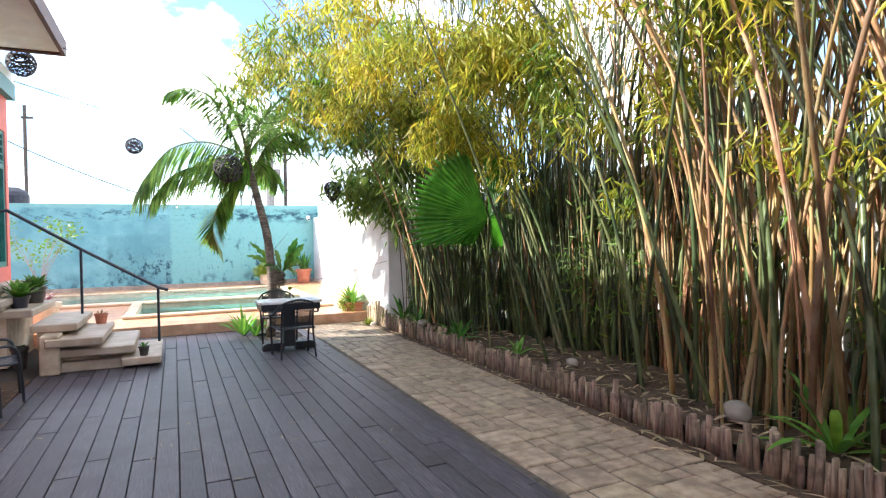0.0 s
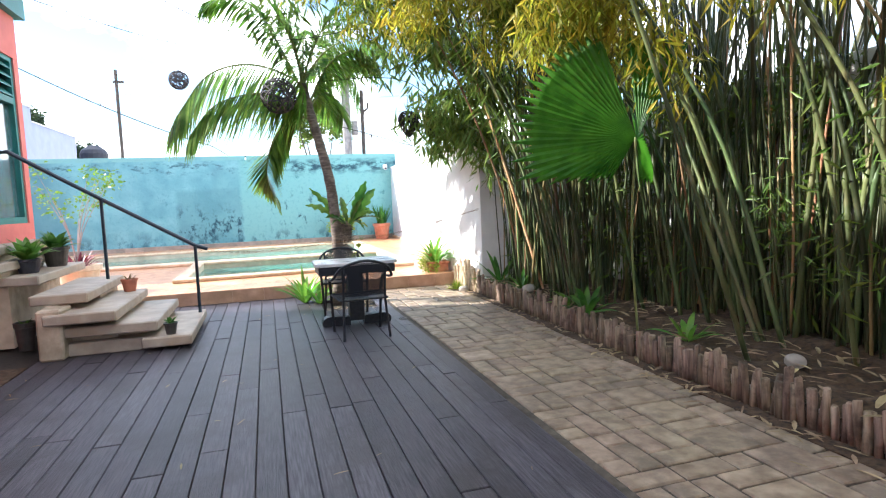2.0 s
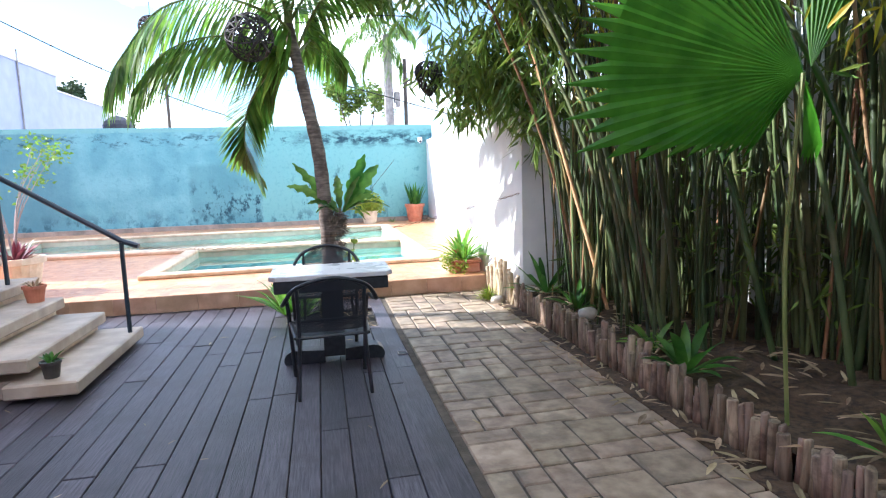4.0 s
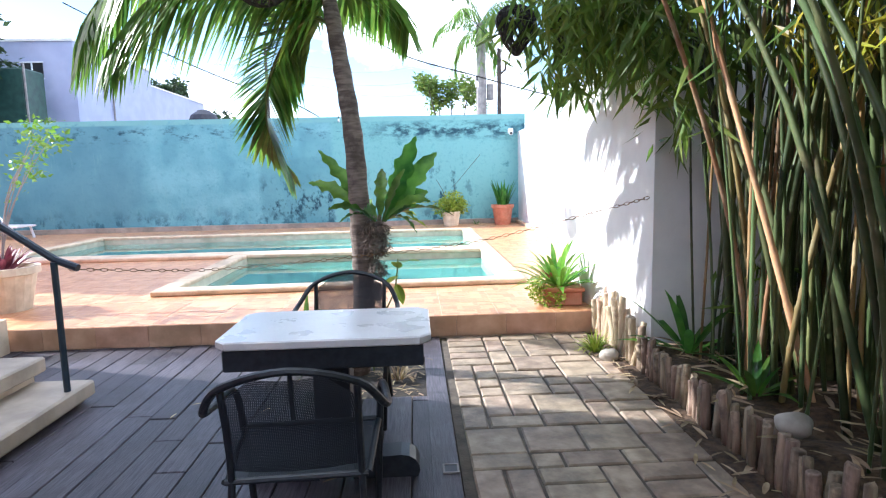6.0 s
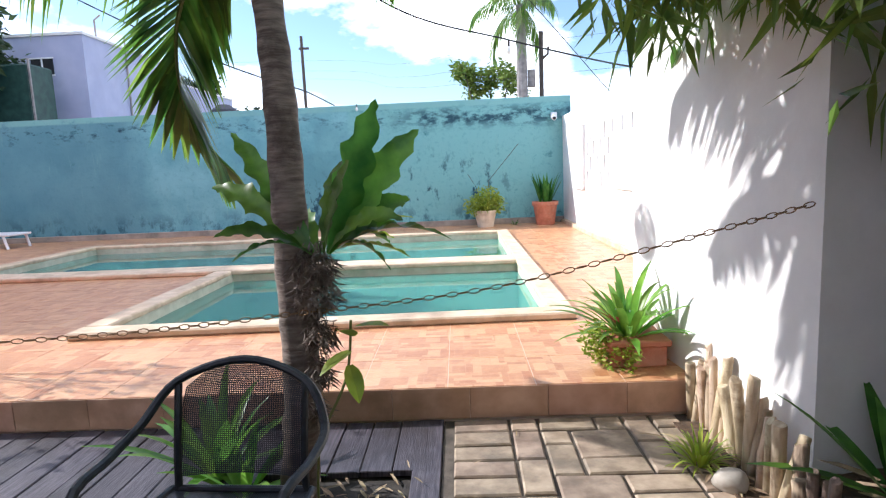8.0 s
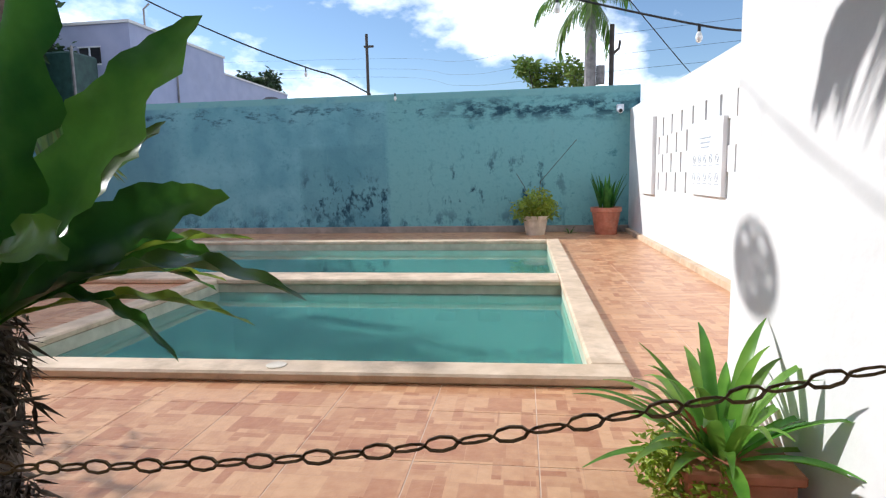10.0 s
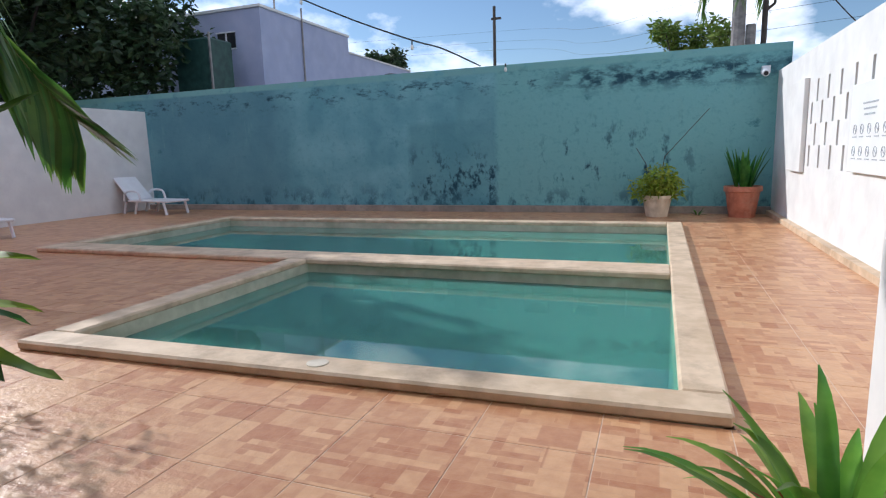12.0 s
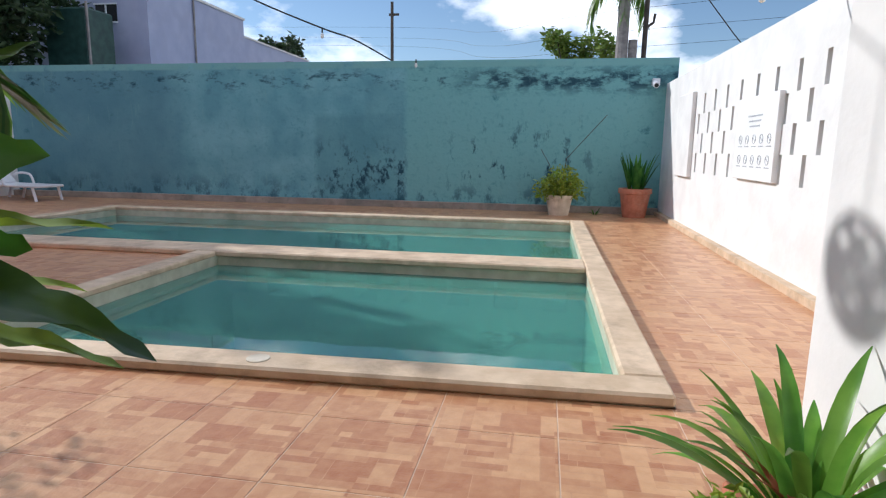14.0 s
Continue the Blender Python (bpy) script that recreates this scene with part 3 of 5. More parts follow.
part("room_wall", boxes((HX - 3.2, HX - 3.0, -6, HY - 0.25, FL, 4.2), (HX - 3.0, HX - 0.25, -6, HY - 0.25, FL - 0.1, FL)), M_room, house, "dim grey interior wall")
part("roof", boxes((-8.9, HX + 0.1, -6.2, HY + 0.1, 4.25, 4.4)), M_white, house, "white flat roof slab")
part("soffit", boxes((HX - 0.2, -1.5, -6.2, 11.75, 4.66, 4.74), (HX - 0.2, HX + 0.02, -6.2, 11.75, 4.4, 4.66)), M_white, house, "white overhanging soffit")
part("fascia", boxes((-1.5, -1.44, -6.2, 11.81, 4.62, 4.86), (HX - 0.2, -1.5, 11.75, 11.81, 4.62, 4.86)), M_brown, house, "brown painted fascia board")
# added storey above the view; its height sets the shade on deck and bamboo
part("unseen_upper_wall", boxes((-8.9, -1.6, 7.6, 11.7, 4.74, 5.2), (-8.9, -1.6, -6.2, 7.6, 4.74, 4.9)), M_pink, house, "unseen salmon upper storey added to cast shade")
part("cornice", boxes((HX - 0.2, HX + 0.1, -6.2, HY + 0.1, 4.0, 4.25)), M_teal_trim, house, "teal painted cornice")
for a, b in DOORS:
    dr = part("glazed_door", boxes((HX - 0.14, HX - 0.02, a, a + 0.07, FL, LINT), (HX - 0.14, HX - 0.02, b - 0.07, b, FL, LINT), (HX - 0.14, HX - 0.02, a + 0.07, b - 0.07, FL, FL + 0.08), (HX - 0.14, HX - 0.02, a + 0.07, b - 0.07, 2.85, 2.93), (HX - 0.14, HX - 0.02, a + 0.07, b - 0.07, LINT - 0.06, LINT)), M_teal_trim, house, "teal framed glass door with louvred vent")
    gl = part("pane", boxes((HX - 0.09, HX - 0.08, a + 0.07, b - 0.07, FL + 0.08, 2.85)), M_glass, dr)
    gl.visible_shadow = False
    for k in range(4):
        z = 2.95 + k * 0.115
        s = bmesh.new()
        vs = [s.verts.new(v) for v in ((HX - 0.13, a + 0.07, z + 0.1), (HX - 0.02, a + 0.07, z), (HX - 0.02, b - 0.07, z), (HX - 0.13, b - 0.07, z + 0.1))]
        up = [s.verts.new(v.co + Vector((0, 0, 0.02))) for v in vs]
        s.faces.new(vs[::-1])
        s.faces.new(up)
        for i in range(4):
            s.faces.new((vs[i], vs[(i + 1) % 4], up[(i + 1) % 4], up[i]))
        part("louvre_slat", s, M_teal_trim, dr)

# ---- stairs with rail ----
stair = thing("staircase", "cream stone stairs of thick slabs on limestone blocks", "stairs")
TREADS = [(-0.15, -0.62, 9.58, 11.12, 0.14), (-0.47, -1.4, 9.66, 11.15, 0.30), (-0.82, -1.45, 9.55, 11.2, 0.455), (-1.14, -1.66, 9.9, 11.5, 0.61), (-1.72, -2.34, 10.4, 12.1, 0.77), (-2.0, -2.34, 10.1, 11.7, 0.93), (-2.12, -2.34, 9.6, 12.2, 1.1)]
for xa, xb, ya, yb, z in TREADS:
    part("tread", box(bmesh.new(), xb, xa, ya, yb, z - 0.1, z, 0.012), M_step, stair, "cream stone tread slab")
    if z < 0.5:
        part("riser_block", boxes((xb + 0.01, xa - 0.07, ya + 0.32, yb - 0.03, 0.0, z - 0.1)), M_stepblock, stair, "rough limestone block")
part("riser_block", boxes((-1.62, -1.2, 10.6, 11.4, 0.0, 0.51)), M_stepblock, stair, "rough limestone block")
part("landing_block", boxes((-2.34, -2.02, 10.45, 12.05, 0.0, 0.67), (-2.34, -2.06, 10.15, 11.65, 0.77, 0.83), (-2.34, -2.16, 9.65, 12.15, 0.93, 1.0)), M_stepblock, stair, "limestone landing support")
part("back_wall", boxes((-1.95, -1.5, 11.9, 12.3, 0.0, 0.3)), M_stepblock, stair, "low limestone block")
part("base_slab", box(bmesh.new(), -1.32, -0.6, 9.74, 10.4, 0, 0.13, 0.01), M_step, stair, "cream stone base slab")
part("newel_block", box(bmesh.new(), -1.52, -1.3, 9.6, 9.95, 0, 0.5, 0.02), M_stepblock, stair, "upright limestone block")
rail = thing("stair_rail", "blue-black painted steel stair handrail on two posts", "handrail")
part("handrail", tube(bmesh.new(), [(-2.36, 10.9, 2.1), (-2.08, 10.95, 2.14), (-1.23, 11.15, 1.575), (-0.2, 10.92, 0.97), (-0.06, 10.9, 0.92)], 0.024), M_rail, rail)
part("post", tube(bmesh.new(), [(-1.23, 11.12, 0.61), (-1.23, 11.12, 1.57)], 0.02), M_rail, rail)
part("post", tube(bmesh.new(), [(-0.2, 10.9, 0.14), (-0.2, 10.9, 0.96)], 0.02), M_rail, rail)


# ---- table and chairs ----
def cut_slab(hx, hy, cut, z0, z1):
    """A slab with its four corners cut off at an angle and a softened top edge."""
    bm = bmesh.new()
    rings = []
    for z, k in ((z0, 0.004), (z0 + 0.006, 0.0), (z1 - 0.006, 0.0), (z1, 0.006)):
        x, y = hx - k, hy - k
        rings.append([bm.verts.new(p) for p in ((x - cut, -y, z), (x, -y + cut, z), (x, y - cut, z), (x - cut, y, z), (-x + cut, y, z), (-x, y - cut, z), (-x, -y + cut, z), (-x + cut, -y, z))])
    for a, b in zip(rings, rings[1:]):
        for k in range(8):
            bm.faces.new((a[k], a[(k + 1) % 8], b[(k + 1) % 8], b[k]))
    bm.faces.new(rings[0][::-1])
    bm.faces.new(rings[-1])
    return bm


def build_table(at):
    t = thing("garden_table", "white resin square-topped table on a dark metal pedestal", "table", at)
    part("tabletop", cut_slab(0.465, 0.285, 0.05, 0.712, 0.75), M_top, t, "white resin tabletop with cut corners")
    part("apron", box(bmesh.new(), -0.43, 0.43, -0.27, 0.27, 0.615, 0.71, 0.005), M_metal, t)
    part("column", box(bmesh.new(), -0.085, 0.085, -0.085, 0.085, 0.05, 0.615, 0.006), M_metal, t)
    for s in (-1, 1):
        bm = bmesh.new()
        pr = [(0.08, 0.0), (0.08, 0.1), (0.31, 0.112), (0.35, 0.105), (0.38, 0.085), (0.397, 0.055), (0.4, 0.03), (0.39, 0.0)]
        a = [bm.verts.new((s * x, -0.07, z)) for x, z in pr]
        b = [bm.verts.new((s * x, 0.07, z)) for x, z in pr]
        bm.faces.new(a)
        bm.faces.new(b[::-1])
        for i in range(len(pr)):
            bm.faces.new((a[i], b[i], b[(i + 1) % len(pr)], a[(i + 1) % len(pr)]))
        bmesh.ops.recalc_face_normals(bm, faces=bm.faces)
        part("foot", bm, M_metal, t)
    return t


def uv_panel(rows, name, parent):
    """A thin mesh panel through rows of points, with uv in metres."""
    bm = bmesh.new()
    uv = bm.loops.layers.uv.new("uv")
    g = [[bm.verts.new(p) for p in r] for r in rows]
    for j in range(len(g) - 1):
        for i in range(len(g[0]) - 1):
            f = bm.faces.new((g[j][i], g[j][i + 1], g[j + 1][i + 1], g[j + 1][i]))
            for l, (a, b) in zip(f.loops, ((i, j), (i + 1, j), (i + 1, j + 1), (i, j + 1))):
                l[uv].uv = (a * 0.5 / (len(g[0]) - 1), b * 0.45 / (len(g) - 1))
    return part(name, bm, M_mesh, parent, "perforated black metal mesh", True)


def build_chair(at, turn):
    """Faces +y: the hoop of the back runs down into the arms and front legs."""
    c = thing("patio_chair", "dark metal garden armchair with mesh seat and hooped back", "chair", at, turn, "chairs at the garden table")
    hoop = smooth_path([(-0.235, 0.24, 0.0), (-0.25, 0.22, 0.35), (-0.265, 0.17, 0.6), (-0.285, -0.02, 0.625), (-0.28, -0.17, 0.66), (-0.2, -0.26, 0.78), (0, -0.3, 0.84),
                        (0.2, -0.26, 0.78), (0.28, -0.17, 0.66), (0.285, -0.02, 0.625), (0.265, 0.17, 0.6), (0.25, 0.22, 0.35), (0.235, 0.24, 0.0)], 5)
    part("hoop_frame", tube(bmesh.new(), hoop, 0.014, 8), M_metal, c)
    for s in (-1, 1):
        part("back_leg", tube(bmesh.new(), smooth_path([(s * 0.2, -0.26, 0.77), (s * 0.2, -0.2, 0.42), (s * 0.22, -0.26, 0.0)], 4), 0.012, 8), M_metal, c)
        part("seat_rail", tube(bmesh.new(), [(s * 0.22, -0.2, 0.42), (s * 0.25, 0.22, 0.43)], 0.012, 8), M_metal, c)
    part("front_rail", tube(bmesh.new(), [(-0.25, 0.22, 0.43), (0.25, 0.22, 0.43)], 0.012, 8), M_metal, c)
    part("rear_rail", tube(bmesh.new(), [(-0.22, -0.2, 0.42), (0.22, -0.2, 0.42)], 0.012, 8), M_metal, c)
    uv_panel([[(x * (0.9 + 0.1 * k / 4), -0.2 + 0.42 * k / 4, 0.425 - 0.015 * math.cos(x * 5) + 0.002 * k) for x in (-0.24, -0.12, 0, 0.12, 0.24)] for k in range(5)], "seat", c)
    rows = []
    for k in range(6):
        z = 0.46 + 0.36 * k / 5
        w = 0.2 if z < 0.7 else 0.2 * math.sqrt(max(0.02, 1 - ((z - 0.7) / 0.14) ** 2)) 
        w = max(w, 0.05)
        rows.append([(x * w, -0.2 - 0.1 * (k / 5) - 0.03 * (1 - x * x), z) for x in (-1, -0.5, 0, 0.5, 1)])
    uv_panel(rows, "backrest", c)
    c.scale = (1.1, 1.04, 0.98)
    return c


build_table((1.6, 9.99, 0))
build_chair((1.57, 9.4, 0), 3)
build_chair((1.56, 10.72, 0), 176)


# ---- palm ----
def frond_along(name, parent, pts, seed, hang=0.5, leaflets=56, leaf_len=0.54, wide=0.022, twist=0.0, start=0.1):
    """A feathery frond whose midrib follows pts; twist turns the plane of the leaflets about the midrib."""
    rng = random.Random(seed)
    n = len(pts) - 1
    dirs = [(pts[min(i + 1, n)] - pts[max(i - 1, 0)]).normalized() for i in range(n + 1)]
    fr = part(name, tube(bmesh.new(), pts, [0.022 * (1 - 0.85 * i / n) for i in range(n + 1)], 5), M_palmdry, parent)
    bm = bmesh.new()
    for k in range(leaflets):
        t = start + (1 - start) * k / leaflets
        i = min(n - 1, int(t * n))
        q = pts[i].lerp(pts[i + 1], t * n - i)
        d = dirs[i]
        s = d.cross(Vector((0, 0, 1)))
        s = s.normalized() if s.length > 0.05 else Vector((1, 0, 0))
        s = s * math.cos(twist) + d.cross(s) * math.sin(twist)
        ln = leaf_len * (0.55 + 0.6 * math.sin(math.pi * min(1, 0.15 + t * 0.85))) * rng.uniform(0.85, 1.1)
        for sg in (-1, 1):
            w = (s * sg * 0.8 + d * (0.55 + 0.5 * t) + Vector((0, 0, -hang * rng.uniform(0.6, 1.3)))).normalized()
            side = w.cross(Vector((0, 0, 1)))
            side = side.normalized() if side.length > 0.05 else d
            wd = wide * rng.uniform(0.8, 1.2)
            sag = Vector((0, 0, -0.22 * ln * hang * 1.6))
            a, b, c = q, q + w * ln * 0.5 + sag * 0.25, q + w * ln + sag
            v = [bm.verts.new(a - side * wd * 0.5), bm.verts.new(a + side * wd * 0.5), bm.verts.new(b + side * wd), bm.verts.new(b - side * wd), bm.verts.new(c)]
            bm.faces.new((v[0], v[1], v[2], v[3]))
            bm.faces.new((v[3], v[2], v[4]))
    part("blade", bm, M_palm, fr)
    return fr


def frond(name, parent, base, yaw, elev, length, droop, seed, hang=0.5, power=1.3, leaflets=56, leaf_len=0.54, wide=0.022):
    """A frond that leaves base at elev and bends over by droop radians."""
    p = Vector(base)
    pts = [p.copy()]
    n = 16
    for i in range(n):
        e = elev - droop * (i / n) ** power
        p = p + Vector((math.cos(yaw) * math.cos(e), math.sin(yaw) * math.cos(e), math.sin(e))) * length / n
        pts.append(p.copy())
    return frond_along(name, parent, pts, seed, hang, leaflets, leaf_len, wide)


PALM = [(1.55, 11.58, -0.08), (1.61, 11.58, 0.5), (1.6, 11.62, 1.1), (1.56, 11.75, 1.75), (1.45, 12.02, 2.4), (1.35, 12.25, 2.95), (1.31, 12.35, 3.2)]
palm = thing("palm_tree", "slender leaning palm tree with arching feathery fronds", "palm tree", PALM[0])
PO = Vector(PALM[0])


def rel(p, o):
    return tuple(Vector(p) - o)


path = smooth_path([rel(p, PO) for p in PALM], 8)
part("trunk", tube(bmesh.new(), path, [0.085 - 0.03 * i / (len(path) - 1) + (0.006 if i % 3 == 0 else 0) for i in range(len(path))], 12), M_trunk, palm, "grey ringed trunk", True)
top = Vector(PALM[-1]) - PO
# midribs of the drooping fronds, then the upright ones by yaw, rise, length, bend and hang
MIDRIBS = [
    ([(1.4, 12.28, 2.95), (1.2, 12.25, 3.25), (0.6, 12.2, 3.45), (0.02, 12.1, 3.28), (-0.36, 12.0, 2.78), (-0.46, 11.95, 2.6)], 1.0, 0.0, 0.62),
    ([(1.38, 12.28, 2.85), (1.15, 12.25, 2.95), (0.62, 12.1, 3.02), (0.08, 12.0, 2.84), (-0.28, 11.92, 2.4)], 1.0, 0.0, 0.6),
    ([(1.36, 12.26, 2.68), (1.2, 12.3, 2.74), (1.0, 12.38, 2.62), (0.79, 12.5, 2.3), (0.71, 12.64, 1.96), (0.74, 12.78, 1.72), (0.83, 12.88, 1.52)], 0.35, 0.8, 0.46),
    ([(1.38, 12.3, 2.9), (1.0, 12.3, 3.75), (0.72, 12.3, 4.25), (0.34, 12.3, 4.42), (-0.02, 12.3, 4.3)], 0.8, 0.3, 0.45),
    ([(1.34, 12.3, 2.85), (0.9, 12.75, 3.12), (0.5, 13.1, 3.2), (0.4, 13.3, 3.08)], 1.0, 0.0, 0.26),
    ([(1.4, 12.3, 2.9), (1.62, 12.6, 3.15), (1.85, 12.95, 3.1), (2.0, 13.2, 2.85)], 1.0, 0.0, 0.42),
    ([(1.4, 12.3, 2.95), (1.7, 12.35, 3.5), (2.1, 12.4, 3.75), (2.5, 12.5, 3.6)], 0.9, 0.0, 0.5),
]
for i, (rib, hg, tw, ll) in enumerate(MIDRIBS):
    frond_along("frond", palm, smooth_path([rel(p, PO) for p in rib], 5), i, hg, 100 if i == 2 else 68, ll, 0.027 if i == 2 else 0.02, tw)
for i, (yw, el, ln, dr, hg) in enumerate(((320, 72, 1.8, 1.2, 0.5), (80, 70, 1.9, 1.3, 0.6), (200, 82, 1.7, 0.9, 0.5), (20, 62, 1.8, 1.5, 0.7), (250, 66, 1.3, 1.3, 0.6))):
    frond("frond", palm, top, radians(yw), radians(el), ln, dr, 20 + i, hg, 1.3, 40, 0.5, 0.018)
part("crown_shaft", tube(bmesh.new(), [top - Vector((-0.03, -0.05, 0.25)), top, top + Vector((-0.02, 0.02, 0.3))], [0.06, 0.055, 0.02], 10), M_palmdry, palm)

nest = thing("nest_fern", "dark green bird's nest fern with wavy leaves on palm trunk", "fern", (1.72, 11.5, 0.95))


def fern_leaf(tip, width, arch, seed, level=False, mat=M_fern):
    """A wavy-edged leaf from the heart of the nest to tip, bowed upward by arch."""
    g = random.Random(seed)
    tip = Vector(tip) - Vector((1.72, 11.5, 0.95))
    foot = Vector((0.03, 0.0, 0.16)) + 0.04 * Vector((tip.x, tip.y, 0)).normalized()
    mid = foot.lerp(tip, 0.5) + Vector((0, 0, arch * 2))
    d0 = tip - foot
    s = d0.cross(Vector((0, 0, 1) if level else (0, -0.75, 0.65))).normalized()
    s = (s + (0.1 if level else 0.35) * Vector((g.uniform(-1, 1), g.uniform(-1, 1), g.uniform(-0.6, 0.6)))).normalized()
    bm = bmesh.new()
    rows = []
    n = 26
    ph = g.uniform(0, 6)
    for i in range(n + 1):
        t = i / n
        c = (1 - t) ** 2 * foot + 2 * t * (1 - t) * mid + t * t * tip
        d = ((mid - foot) * (1 - t) + (tip - mid) * t).normalized()
        sd = (s - d * s.dot(d)).normalized()
        up = sd.cross(d)
        up = up if up.z > 0 else -up
        w = width * 0.5 * (0.12 + 0.88 * math.sin(math.pi * min(1, t * 1.05) ** 1.25) ** 0.75) if t < 0.94 else width * 0.5 * (1 - t) / 0.06 * 0.45
        lobe = 1 + 0.2 * math.sin(t * 30 + ph) + 0.07 * math.sin(t * 67 + ph)
        lobe2 = 1 + 0.2 * math.sin(t * 28 + ph + 2) + 0.07 * math.sin(t * 61)
        wv = 0.22 * w * math.sin(t * 34 + ph)
        wv2 = 0.22 * w * math.sin(t * 31 + ph + 1.4)
        rows.append([bm.verts.new(q) for q in (c - sd * w * lobe + up * (0.3 * w + wv), c - sd * w * 0.5 + up * 0.1 * w, c, c + sd * w * 0.5 + up * 0.1 * w, c + sd * w * lobe2 + up * (0.3 * w + wv2))])
    for p, q in zip(rows, rows[1:]):
        for k in range(4):
            bm.faces.new((p[k], p[k + 1], q[k + 1], q[k]))
    part("leaf", bm, mat, nest, "", True)


for i, (tip, wd, arch) in enumerate((((2.03, 11.4, 1.71), 0.14, 0.02), ((2.18, 11.55, 1.6), 0.15, 0.03), ((2.115, 11.72, 1.31), 0.12, 0.05), ((2.3, 11.62, 1.13), 0.105, 0.08), ((2.02, 11.66, 1.0), 0.08, 0.08),
                                     ((1.2, 11.8, 1.4), 0.12, 0.06), ((1.27, 11.9, 1.65), 0.11, 0.02), ((1.42, 11.25, 1.22), 0.06, 0.06), ((1.5, 11.2, 1.13), 0.06, 0.06), 
                                     ((2.05, 11.75, 1.2), 0.1, 0.05), ((1.75, 12.1, 1.5), 0.1, 0.03), ((2.12, 11.3, 1.25), 0.09, 0.07), ((2.0, 11.85, 1.1), 0.09, 0.07), ((1.55, 11.95, 1.25), 0.08, 0.06), ((1.95, 11.2, 1.48), 0.08, 0.03))):
    fern_leaf(tip, wd, arch, i, tip[2] < 1.2)
for i, tip in enumerate(((2.12, 11.8, 1.22), (2.1, 11.82, 1.03), (2.02, 11.86, 1.12))):
    fern_leaf(tip, 0.075, 0.05, 40 + i, True, M_yellowleaf)
part("root_mass", leaf_cloud([(0, 0.0, 0.0, 0.1), (0, 0.02, -0.18, 0.08), (0, 0.02, 0.12, 0.1), (-0.03, 0.03, -0.35, 0.08), (-0.05, 0.04, -0.52, 0.06)], 2200, 0.06, 3, 0.14, 0.5), None, nest, "brown fibrous root mass").data.materials.append(M_trunk)


# ---- bamboo ----
def culm_mesh(seed, height, r, lean, mat):
    """A culm with swollen nodes that bends over towards +x of its own."""
    rng = random.Random(seed)
    pts, rad = [], []
    z, x, y = 0.0, 0.0, 0.0
    step = 0.2
    i = 0
    while z < height:
        t = z / height
        rr = r * (1 - 0.75 * t ** 1.5)
        for dz, k in ((0.0, 1.22), (0.02, 0.96), (step - 0.02, 1.0)):
            zz = z + dz
            bend = lean * (zz / height) ** 2 * height * 0.5
            pts.append((bend + 0.012 * math.sin(zz * 2 + seed), 0.02 * math.sin(zz * 1.3 + seed * 2), zz))
            rad.append(max(0.004, rr * k))
        z += step
        step = min(0.34, step + 0.012)
    me = mesh_of("culm", tube(bmesh.new(), pts, rad, 7), mat)
    me.polygons.foreach_set("use_smooth", [True] * len(me.polygons))
    return me


